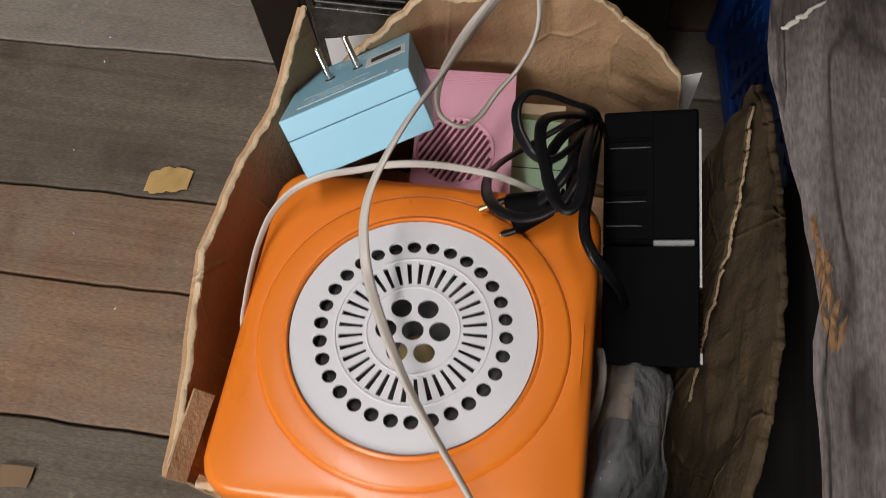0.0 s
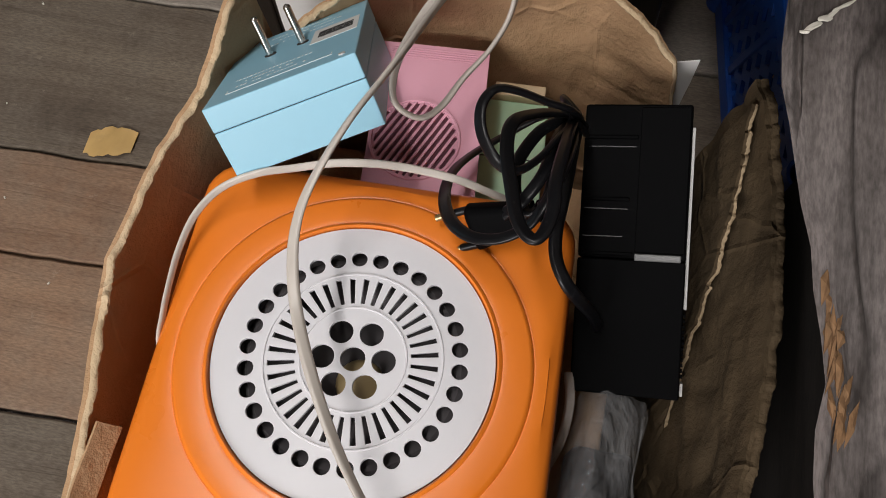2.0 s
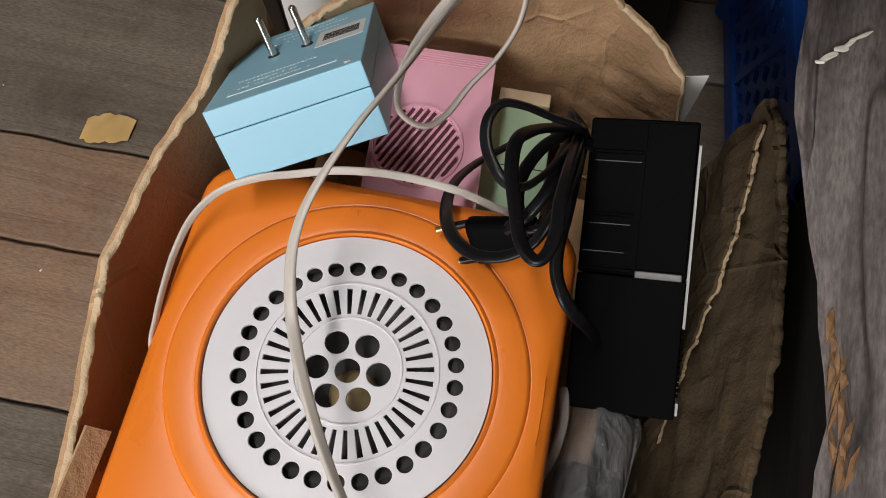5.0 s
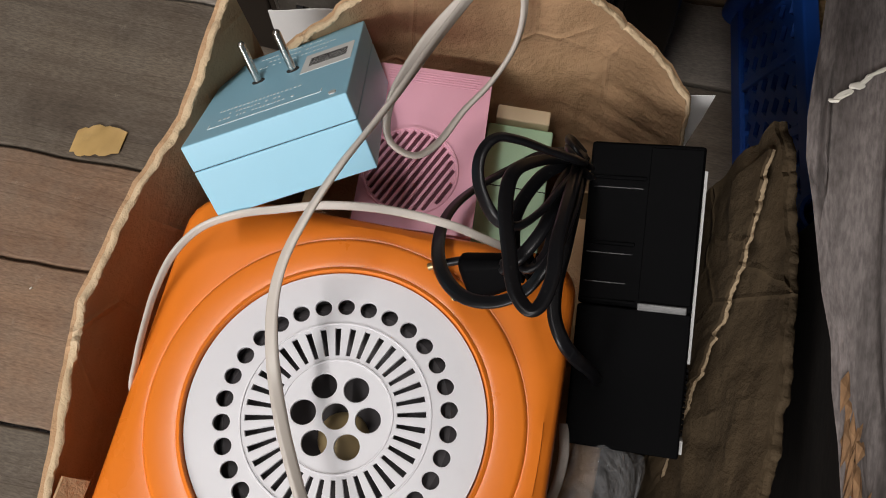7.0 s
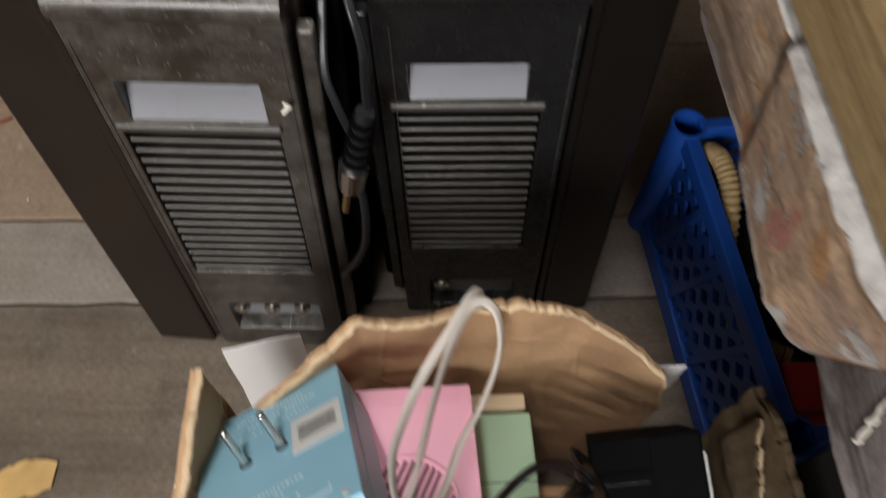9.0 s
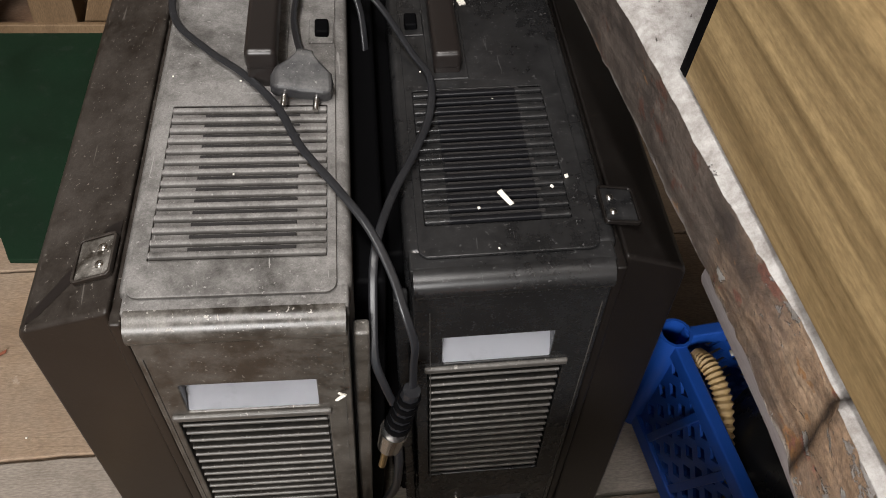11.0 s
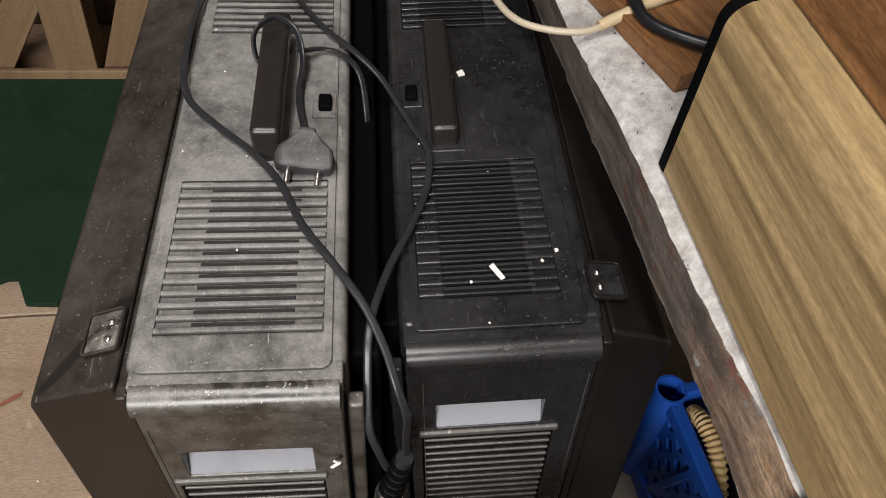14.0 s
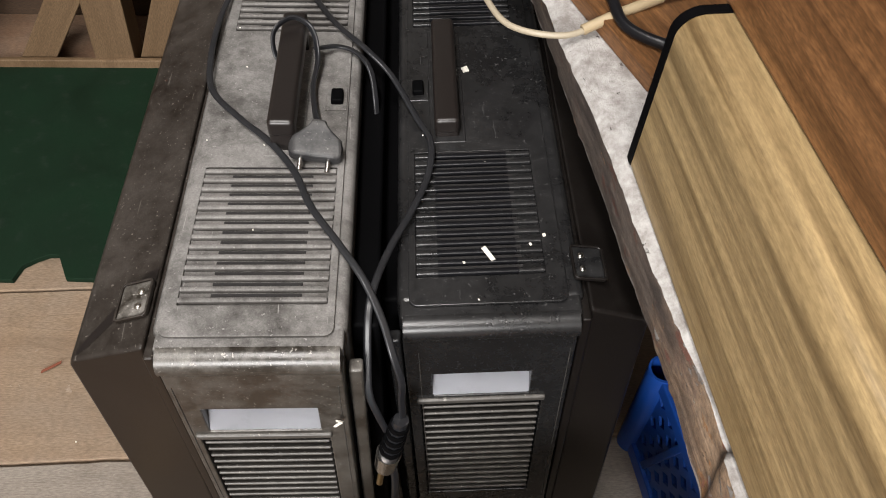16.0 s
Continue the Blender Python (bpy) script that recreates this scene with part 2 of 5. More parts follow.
def peeling(name):
    """Old white paint that flakes off grey-brown wood, tan and red where it is knocked at the front."""
    m = Mat(name, 0.62, spec=0.35)
    pos = m.node("ShaderNodeSeparateXYZ", Vector=m.co)
    y, z = pos.outputs[1], pos.outputs[2]
    g = m.noise(1, 8, 0.7, m.stretch(75, 7, 75), 0.5)
    flake = m.noise(46, 10, 0.70, m.stretch(1.0, 0.55, 1.0), 0.6)
    big = m.noise(11, 5, 0.6)
    front = m.ramp(m.math("ADD", y, m.math("MULTIPLY", m.math("SUBTRACT", big, 0.5), 0.35)), (0.45, 1.0), (0.52, 0.0))
    grain = m.ramp(g, (0.36, 0.0), (0.62, 1.0))
    wood = m.mix(grain, (0.085, 0.067, 0.056), (0.245, 0.200, 0.170))
    tan = m.mix(grain, (0.22, 0.135, 0.082), (0.62, 0.44, 0.29))
    wood = m.mix(front, wood, tan)
    dirt = m.ramp(m.noise(20, 7, 0.7), (0.48, 0.0), (0.62, 0.75))
    wood = m.mix(dirt, wood, m.mix(front, (0.055, 0.045, 0.042), (0.33, 0.235, 0.185)))
    ochre = m.ramp(m.noise(38, 7, 0.62, m.stretch(1, 0.6, 1)), (0.63, 0.0), (0.65, 0.9))
    red = m.ramp(m.noise(24, 8, 0.68), (0.575, 0.0), (0.60, 0.85))
    wood = m.mix(ochre, wood, (0.42, 0.22, 0.09))
    wood = m.mix(red, wood, m.mix(front, (0.16, 0.070, 0.050), (0.42, 0.17, 0.13)))
    up = m.ramp(m.up(), (0.1, 0.0), (0.75, 1.0))
    k = m.math("ADD", m.math("MULTIPLY", flake, 0.85), m.math("MULTIPLY", up, 0.285))
    k = m.math("ADD", k, m.math("MULTIPLY", front, 0.075))
    paint = m.ramp(k, (0.600, 0.0), (0.612, 1.0))
    low = m.math("SUBTRACT", z, m.math("MULTIPLY", m.math("SUBTRACT", y, 0.36), 0.045))
    low = m.ramp(m.math("ADD", low, m.math("MULTIPLY", m.math("SUBTRACT", m.noise(30, 5, 0.7), 0.5), 0.020)), (0.4150, 1.0), (0.4164, 0.0))
    fleck = m.ramp(m.math("ADD", m.noise(80, 8, 0.7, m.stretch(1, 0.5, 0.6)), m.math("MULTIPLY", front, 0.105)), (0.665, 0.0), (0.675, 1.0))
    paint = m.math("MAXIMUM", m.math("MAXIMUM", paint, m.math("MULTIPLY", low, 0.9)), fleck)
    fine = m.ramp(m.noise(300, 5, 0.7), (0.35, 0.0), (0.65, 0.55))
    wood = m.mix(fine, wood, (0.05, 0.04, 0.034))
    joint = m.math("ABSOLUTE", m.math("SUBTRACT", m.math("ADD", y, m.math("MULTIPLY", m.noise(60, 3), 0.010)), 0.4535))
    white = m.mix(m.ramp(m.noise(60, 8, 0.75), (0.38, 0.0), (0.60, 1.0)), (0.23, 0.21, 0.195), (0.45, 0.435, 0.42))
    m.set(Base_Color=m.mix(m.ramp(joint, (0.0008, 0.9), (0.0018, 0.0)), m.mix(paint, wood, white), (0.03, 0.022, 0.018)))
    return m.bump(paint, 0.9, 0.0018).bump(g, 0.5, 0.0015).bump(flake, 0.6, 0.004)


def glow(name, color, strength):
    m = Mat(name)
    m.set(Emission_Color=color, Emission_Strength=strength)
    return m


def clear(name, color=(1, 1, 1), rough=0.1):
    m = Mat(name, rough)
    m.set(Base_Color=color, Transmission_Weight=0.0, Alpha=m.ramp(m.noise(30, 4), (0.3, 0.05), (0.72, 0.30)))
    return m.bump(m.noise(45, 5, 0.6, dist=1.5), 1.0, 0.006)


ORANGE = plastic("orange_plastic", (0.84, 0.215, 0.020), 0.30, 0.06, 0.05, 0.12).m
WHITE = plastic("white_plastic", (0.70, 0.69, 0.72), 0.38, 0.04, 0.05, 0.12).m
BLUE = plastic("sky_blue_plastic", (0.31, 0.59, 0.745), 0.42, 0.04, 0.06, 0.06).m
PINK = plastic("pink_plastic", (0.82, 0.42, 0.53), 0.40, 0.05, 0.05, 0.10).m
GREEN = plastic("mint_plastic", (0.42, 0.62, 0.42), 0.45, 0.05, 0.05, 0.10).m
CREAM = plastic("cream_plastic", (0.75, 0.60, 0.40), 0.45, 0.05, 0.05, 0.10).m
BLACK = dusty("black_plastic", (0.0032, 0.0032, 0.0036), (0.08, 0.075, 0.07), 0.012, 0.52, 0.5, 0.9, 0.02)
BLACK = BLACK.m
RUBBER = dusty("black_rubber", (0.006, 0.006, 0.0075), (0.12, 0.12, 0.115), 0.06, 0.34, 0.45, 0.85, 0.28).m
GREYSTRIP = plastic("light_grey_trim", (0.55, 0.55, 0.54), 0.4).m
STEEL = Mat("nickel", 0.22, 1.0).set(Base_Color=(0.62, 0.60, 0.57)).m
BRASS = Mat("dull_brass", 0.35, 1.0).set(Base_Color=(0.55, 0.42, 0.22)).m
CORD = plastic("cream_flex", (0.56, 0.51, 0.46), 0.40, 0.06, 0.03, 0.25).m
DARK = plastic("dark_cloth", (0.030, 0.028, 0.028), 0.9, 0.3, 0.3).m
CONE = plastic("paper_cone", (0.075, 0.068, 0.072), 0.85, 0.2, 0.2).m
DOME = plastic("cone_dome", (0.42, 0.31, 0.15), 0.5, 0.3, 0.1, 0.4).m
CARD = cardboard("cardboard", (0.46, 0.285, 0.155), (0.54, 0.345, 0.20)).m
TORN = cardboard("torn_cardboard", (0.60, 0.44, 0.27), (0.66, 0.50, 0.33)).m
# right side's stained board; the shade on it is put into the colour
SHADECARD = cardboard("stained_shaded_cardboard", (0.062, 0.043, 0.024), (0.094, 0.064, 0.035)).m
RIPPED = cardboard("ripped_board", (0.34, 0.25, 0.155), (0.40, 0.30, 0.19)).m
PAPER = plastic("white_paper", (0.72, 0.71, 0.70), 0.8, 0.05).m
CASE_L = dusty("dusty_case", (0.030, 0.026, 0.022), (0.285, 0.274, 0.262), 0.95, 0.5, 0.33, 0.56).m
CASE_F = dusty("case_front", (0.026, 0.021, 0.016), (0.36, 0.34, 0.31), 0.85, 0.28, 0.43, 0.66, 0.5, 0.32).m
LID_L = dusty("case_lid", (0.014, 0.010, 0.0075), (0.20, 0.18, 0.16), 0.40, 0.34, 0.36, 0.74, 0.28, 0.08).m
CASE_R = dusty("dark_case", (0.0115, 0.0115, 0.0120), (0.20, 0.195, 0.195), 0.20, 0.27, 0.42, 0.8, 0.5).m
LID_R = dusty("black_lid", (0.0085, 0.0068, 0.0060), (0.16, 0.15, 0.14), 0.07, 0.30, 0.45, 0.8, 0.45).m
SLAT = dusty("case_slat", (0.050, 0.046, 0.042), (0.34, 0.32, 0.29), 0.6, 0.34).m
DARKBROWN = plastic("dark_brown_case", (0.014, 0.011, 0.010), 0.32).m
# socket plate's grey, darkened for the shade inside its recess
RECESS = plastic("shaded_recess", (0.20, 0.20, 0.21), 0.5, 0.1, 0.05, 0.5).m
LABEL = plastic("grey_recess", (0.46, 0.47, 0.51), 0.5, 0.08, 0.05, 0.5).m
GREYWIRE = dusty("grey_flex", (0.013, 0.0135, 0.016), (0.15, 0.15, 0.15), 0.14, 0.33, 0.35, 0.75, 0.45).m
CRATE = plastic("blue_crate_plastic", (0.013, 0.080, 0.40), 0.4, 0.15, 0.1, 0.3).m
HOSE = plastic("tan_hose_plastic", (0.52, 0.36, 0.17), 0.5, 0.15, 0.1, 0.4).m
BAG = plastic("black_bag", (0.012, 0.012, 0.013), 0.3, 0.2, 0.3).m
RED = plastic("red_plastic", (0.5, 0.02, 0.02), 0.4).m
MAT = plastic("green_rubber_mat", (0.0045, 0.019, 0.008), 0.85, 0.45, 0.5, 0.35, 0.2).m
PEEL = plastic("dry_peel", (0.62, 0.40, 0.15), 0.6, 0.3, 0.3, 0.5).m
CHIP = plastic("plaster_chip", (0.75, 0.72, 0.64), 0.8).m
VENEER = grainy("pale_veneer", (0.54, 0.395, 0.200), (0.120, 0.077, 0.034), None, 1, 1.2, 0.36, 0.12, 0.55, 0.4, 0.30, 0.13, 0.15).m
BROWN = grainy("brown_veneer", (0.31, 0.150, 0.060), (0.075, 0.032, 0.012), None, 1, 1.5, 0.42, 0.12, 0.62, 0.4, 0.45, 0.13, 0.3).m
# back boards' colour lowered to carry the shade behind the timbers
SHADEBOARD = grainy("shaded_back_boards", (0.10, 0.062, 0.038), (0.045, 0.028, 0.018), None, 0, 0.6, 0.7, 0.3).m
TIMBER = grainy("pine_timber", (0.215, 0.140, 0.078), (0.125, 0.078, 0.041), None, 2, 0.5, 0.6, 0.2).m
OLDWOOD = grainy("weathered_wood", (0.350, 0.305, 0.294), (0.034, 0.026, 0.022), (0.220, 0.198, 0.194), 1, 0.6, 0.85, 1.0, 0.5, 0.3, 0.45, 0.6).m
OCHRE = plastic("ochre_paint", (0.42, 0.235, 0.06), 0.6, 0.35, 0.4, 0.7).m
SPLINT = grainy("broken_wood", (0.30, 0.17, 0.085), (0.12, 0.065, 0.032), None, 1, 1.0, 0.8, 0.3).m
PEELWOOD = peeling("peeling_paint").m
PLANK_GREY = grainy("grey_plank", (0.215, 0.172, 0.128), (0.092, 0.068, 0.050), (0.200, 0.168, 0.134), 0, 0.6, 0.75, 0.35, 0.5, 0.6).m
PLANK_RED = grainy("brown_plank", (0.36, 0.225, 0.142), (0.215, 0.125, 0.078), (0.27, 0.215, 0.165), 0, 0.6, 0.7, 0.35, 0.5, 0.6).m
PLANK_TAN = grainy("tan_plank", (0.37, 0.27, 0.182), (0.25, 0.172, 0.112), (0.30, 0.25, 0.20), 0, 0.5, 0.7, 0.25, 0.5, 0.4).m
PLASTER = plastic("plaster", (0.26, 0.24, 0.215), 0.9, 0.15, 0.4, 0.3).m
GLASSY = plastic("grey_screen", (0.50, 0.54, 0.57), 0.2, 0.04, 0.02).m
CLEAR = clear("clear_film", (0.50, 0.50, 0.51), 0.07).m
TUBE = glow("tube_glow", (1.0, 0.95, 0.88), 6.0).m

FLOOR = -0.014

# ---- the room ----
floor = tagged(part("floor", rbox(-2.4, 2.4, -2.0, 2.8, FLOOR - 0.12, FLOOR - 0.022, 0), OLDWOOD), "worn grey and brown plank floor", "floor", kind="structure")
for name, b in (("wall_north", (-2.5, 2.5, 2.8, 2.9, -0.1, 2.45)), ("wall_south", (-2.5, 2.5, -2.1, -2.0, -0.1, 1.02)), ("wall_south", (-2.5, 2.5, -2.1, -2.0, 2.10, 2.45)),
                ("wall_south", (-2.5, -1.33, -2.1, -2.0, 1.02, 2.10)), ("wall_south", (-0.17, 2.5, -2.1, -2.0, 1.02, 2.10)),
                ("wall_east", (2.4, 2.5, -2.0, 2.8, -0.1, 2.45)), ("wall_west", (-2.5, -2.4, -2.0, 2.8, -0.1, 2.45))):
    tagged(part(name, rbox(*b, 0), PLASTER), "plain plastered storeroom wall", "wall", kind="structure")
tagged(part("ceiling", rbox(-2.5, 2.5, -2.1, 2.9, 2.45, 2.55, 0), PLASTER), "plain plastered ceiling", "ceiling", kind="structure")
# unseen window, added as the source of the light from the front
window = thing("unseen_window_1", pose(-0.75, -2.05, 1.56), "unseen white-framed window added for the front light", "window", kind="structure")
for q in ((-0.58, 0.58, -0.54, -0.49), (-0.58, 0.58, 0.49, 0.54), (-0.58, -0.53, -0.49, 0.49), (0.53, 0.58, -0.49, 0.49), (-0.02, 0.02, -0.49, 0.49)):
    part("window_frame", rbox(q[0], q[1], -0.03, 0.03, q[2], q[3], 0.004), WHITE, window)
for m in (pose(-0.40, 0.12, 2.36),):
    fitting = thing("ceiling_light", m, "white ceiling tube light on the plaster ceiling", "lamp")
    part("housing", rbox(-0.62, 0.62, -0.05, 0.05, 0.03, 0.09, 0.01), WHITE, fitting)
    part("tube", cyl((-0.58, 0, 0.016), (0.58, 0, 0.016), 0.014), TUBE, fitting, "glowing white tube")


# ---- two tape recorders standing on edge ----
def recorder(m, s, H, W, lid, vent, plate_x, body, front, lid_mat, slat_mat, label, high_handle):
    """A portable tape recorder on its side. s = -1: the lid is at the low x end, 1: at the high end."""
    D = 0.455
    v0, v1 = vent
    p0, p1 = plate_x
    wider = W - 0.117
    ob = thing("tape_recorder", m, label, "tape recorder", "tape recorders")

    def X(x):  # measured from the seam between body and lid, towards the body
        return -s * x

    def Z(z):
        return H - 0.398 + z

    def bx(x0, x1, *rest, **k):
        return rbox(min(X(x0), X(x1)), max(X(x0), X(x1)), *rest, **k)
    part("body", bx(0.001, W, 0.015, D, 0, H, r=0.006, seg=3), body, ob, "dust-covered dark body" if body is CASE_L else "")
    # lid: slopes away from the seam
    bm = bmesh.new()
    for y in (-0.002, D - 0.008):
        for x, z in ((-0.0015, H - 0.002), (0.003 - lid, H - 0.020), (-lid, H - 0.026), (-lid, 0.004), (0.002 - lid, 0.001), (-0.0015, 0.001)):
            bm.verts.new((X(x), y + ((0.003 if x < -0.03 else 0.0) + 0.009 * z / H if y < 0.1 else 0.0), z))
    v = list(bm.verts)
    bm.faces.new(v[:6])
    bm.faces.new(v[6:])
    for i in range(6):
        bm.faces.new((v[i], v[(i + 1) % 6], v[6 + (i + 1) % 6], v[6 + i]))
    bmesh.ops.bevel(bm, geom=list(bm.edges), offset=0.003, segments=3, profile=0.5, affect="EDGES")
    part("lid", bm, lid_mat, ob, "sloping dark brown lid")
    if s < 0:  # dark streak from the latch to the lid's near corner
        bm = bmesh.new()
        row = [(-0.003, 0.066, -0.003, 0.048), (-0.010, 0.064, -0.010, 0.056), (-0.024, 0.046, -0.027, 0.030), (-0.038, 0.028, -0.040, 0.016), (-0.046, 0.017, -0.0465, 0.0125)]
        top = lambda x: H - 0.0017 + (x + 0.0015) * (0.018 / 0.0475)
        pts = [[bm.verts.new((X(x), y, top(x))) for x, y in ((q[0], q[1]), (q[2], q[3]))] for q in row]
        for p, q in zip(pts, pts[1:]):
            bm.faces.new((p[0], p[1], q[1], q[0]))
        part("wiped_streak", bm, DARKBROWN, ob, "dark diagonal streak across the lid")
    for z in (0.036, 0.048, 0.060, 0.205) if s > 0 else ():
        part("stud", ball((X(-0.034), 0.003 + 0.009 * z / H, z), 0.0026, squash=1.0), BRASS, ob, "small bright stud")
    part("seam_strip", bx(-0.002, 0.0045, 0.0015, D - 0.002, 0.006, H - 0.006, r=0.0015), lid_mat, ob)
    # front sheet with recesses
    holes = [rrect(p0, p1, Z(0.3085), Z(0.339), 0.001, 2), rrect(v0, v1, Z(0.130), Z(0.3040), 0.001, 2), rrect(0.026, 0.098, Z(0.026), Z(0.074), 0.001, 2)]
    bm = plate(rrect(0.007, W - 0.003, 0.005, H - 0.011, 0.004), holes, 0.019, 0.0012)
    bm.transform(Matrix(((-s, 0, 0, 0), (0, 0, -1, -0.004), (0, 1, 0, 0), (0, 0, 0, 1))))
    part("front_panel", bm, front, ob)
    part("top_strip", bx(0.004, W - 0.002, 0.0045, 0.024, H - 0.012, H - 0.0012, r=0.002), body, ob)
    part("top_roll", cyl((X(0.006), 0.0045, H - 0.011), (X(W - 0.004), 0.0045, H - 0.011), 0.0100, seg=28), CASE_F if s < 0 else front, ob, "rounded shiny front edge")
    for z, x in ((0.30, 0.110), (0.31, 0.010)):
        part("trim_line", bx(x, x + 0.0005, -0.0046, -0.0036, 0.02, H - 0.03, r=0), slat_mat, ob)
    # hand recess: a pale slope that leads down and in
    bm = bmesh.new()
    pts = ((p0 - 0.0005, -0.0030, Z(0.308)), (p1 + 0.0005, -0.0030, Z(0.308)), (p1 + 0.0005, 0.0125, Z(0.340)), (p0 - 0.0005, 0.0125, Z(0.340)))
    bm.faces.new([bm.verts.new((X(a), b, c)) for a, b, c in pts])
    bmesh.ops.solidify(bm, geom=list(bm.faces), thickness=-0.0004)
    part("recess_plate", bm, LABEL, ob, "pale grey recess plate")
    # front louvres
    n = 17
    for i in range(n):
        z = Z(0.1345) + i * (0.2975 - 0.1345) / (n - 1)
        bm = rbox((v0 - v1) / 2 + 0.001, (v1 - v0) / 2 - 0.001, -0.0042, 0.0042, -0.0012, 0.0012, 0.0006, 1, m=pose(X((v0 + v1) / 2), 0.0002, z, -38))
        part("louvre", bm, slat_mat, ob)
    part("vent_lip", bx(v0 - 0.002, v1 + 0.002, -0.0068, -0.003, Z(0.3010), Z(0.3065), r=0.0015), slat_mat, ob)
    # sockets
    part("socket_plate", bx(0.026, 0.098, 0.010, 0.0145, Z(0.026), Z(0.054), r=0), RECESS, ob)
    for x in (0.036, 0.060, 0.084) if s < 0 else (0.088,):
        bm = cyl((X(x), -0.0045, Z(0.066)), (X(x), 0.014, Z(0.066)), 0.0066, seg=20)
        join(bm, cyl((X(x), -0.0070, Z(0.066)), (X(x), 0.003, Z(0.066)), 0.0035, seg=16))
        part("socket", bm, STEEL, ob, "nickel-rimmed round socket")
    # top panel and its slats
    top = plate(rrect(0.006 + wider, W - 0.008, 0.012, D - 0.012, 0.006), [rrect(0.014 + wider * 1.8, 0.104 + wider, a, b, 0.001, 2) for a, b in ((0.034, 0.150), (0.305, 0.421))], 0.002, 0.0006)
    top.transform(Matrix.Diagonal((-s, 1, 1, 1)) @ Matrix.Translation((0, 0, H + 0.0016)))
    part("top_panel", top, body, ob)
    for y0, y1 in ((0.034, 0.150), (0.305, 0.421)):
        x0 = 0.014 + wider * (1.0 if s < 0 else 1.8)
        for i in range(14):
            y = y0 + 0.004 + i * (y1 - y0 - 0.008) / 13
            bm = bx(x0, 0.104 + wider, y - 0.0024, y + 0.0014, H - 0.002, H + 0.0030, r=0.0008, seg=1)
            part("slot", bx(0.033 + wider, 0.088 + wider, y + 0.0016, y + 0.0050, H - 0.001, H + 0.0010, r=0.0003, seg=1), DARK, ob)
            if s > 0:
                part("slat_middle", bx(0.036 + wider, 0.090 + wider, y - 0.0026, y + 0.0016, H - 0.002, H + 0.0033, r=0.0008, seg=1), RUBBER, ob, "clean black middle of the slat")
            part("slat", bm, body, ob)
    # handle, button, latches
    hx = 0.066 if high_handle else 0.079 + wider
    lift = 0.013 if high_handle else 0.003
    part("handle_seat", bx(hx - 0.014, hx + 0.013, 0.160, 0.298, H, H + 0.0025, r=0.001), body, ob)
    bm = bx(hx - 0.0095, hx + 0.0095, 0.165, 0.293, H + lift + 0.002, H + lift + 0.0165, r=0.0035, seg=3)
    for y in (0.166, 0.279):
        bx(hx - 0.009, hx + 0.009, y, y + 0.013, H - 0.002, H + lift + 0.006, r=0.002, bm=bm)
    part("handle", bm, DARKBROWN, ob, "shiny dark brown carrying handle")
    part("button", bx(0.096 + wider, 0.105 + wider, 0.214, 0.228, H - 0.001, H + 0.0075, r=0.0015), BLACK, ob)
    part("button_seat", bx(0.092 + wider, 0.108 + wider, 0.208, 0.233, H + 0.001, H + 0.0028, r=0.0008), body, ob)
    for y in (0.042, D - 0.052):
        latch = part("latch", rbox(-0.010, 0.0105, -0.013, 0.013, -0.002, 0.0022, 0.0015), front, ob, "black latch with two rivets")
        rim = plate(rrect(-0.0112, 0.0117, -0.0142, 0.0142, 0.003), [rrect(-0.0095, 0.0100, -0.0125, 0.0125, 0.002)], 0.003, 0.0006)
        rim.transform(Matrix.Translation((0, 0, 0.0030)))
        part("latch_rim", rim, lid_mat, latch)
        tilt = 20 if s < 0 else -10
        latch.matrix_local = pose(X(-0.0135 if s < 0 else -0.0035), y, H - (0.0055 if s < 0 else 0.0005), 0, -tilt, 0)
        for dy in (-0.006, 0.005):
            part("rivet", ball((0.0045 * -s, dy, 0.0022), 0.0026, squash=0.7), STEEL, latch)
    # far side: hinge rail and foot
    part("side_rail", bx(W - 0.001, W + 0.008, 0.006, 0.016, 0.03, H - 0.03, r=0.002), front, ob)
    # black panel, widened to stand in for the shade between the recorders
    part("side_panel", bx(W - 0.001, W + 0.018, 0.034, D - 0.01, 0.004, H - 0.022, r=0.003), BLACK, ob)
    for y in (0.03, D - 0.05):
        part("side_foot", bx(W + 0.003, W + 0.012, y, y + 0.014, 0.010, 0.045, r=0.002), BLACK, ob)
    return ob


recorder(pose(-0.2125, 0.549, FLOOR), -1, 0.410, 0.117, 0.052, (0.014, 0.100), (0.022, 0.095), CASE_L, CASE_F, LID_L, SLAT, "dusty dark brown tape recorder standing upright on the plank floor", True)
recorder(pose(0.0760, 0.5835, FLOOR + 0.0061, 0, -3.0, 0), 1, 0.390, 0.123, 0.043, (0.024, 0.112), (0.034, 0.1025), CASE_R, CASE_R, LID_R, SLAT, "clean black tape recorder standing upright on the plank floor", False)


# ---- the torn cardboard box ----
def hill(x, pts):
    """Height between given (x, height) pairs."""
    for (a, u), (b, v) in zip(pts, pts[1:]):
        if x <= b:
            t = max(0.0, (x - a) / (b - a))
            return u + (v - u) * t
    return pts[-1][1]


def torn(x, seed, amount=0.003):
    return amount * (noise.noise(Vector((x * 60, seed, 0))) + 0.6 * noise.noise(Vector((x * 190, seed, 3))) + 0.35 * noise.noise(Vector((x * 500, seed, 7))))


def crease(p, seed, amount):
    """Sharp folds: ridges and valleys of bent board."""
    a = abs(noise.noise(Vector((p.x * 17 + seed, p.y * 17, p.z * 9))))
    d = abs(noise.noise(Vector((p.x * 8, p.y * 8 + seed, p.z * 34))))
    return amount * (max(0.0, 1 - 5 * a) - 0.8 * max(0.0, 1 - 6 * d))


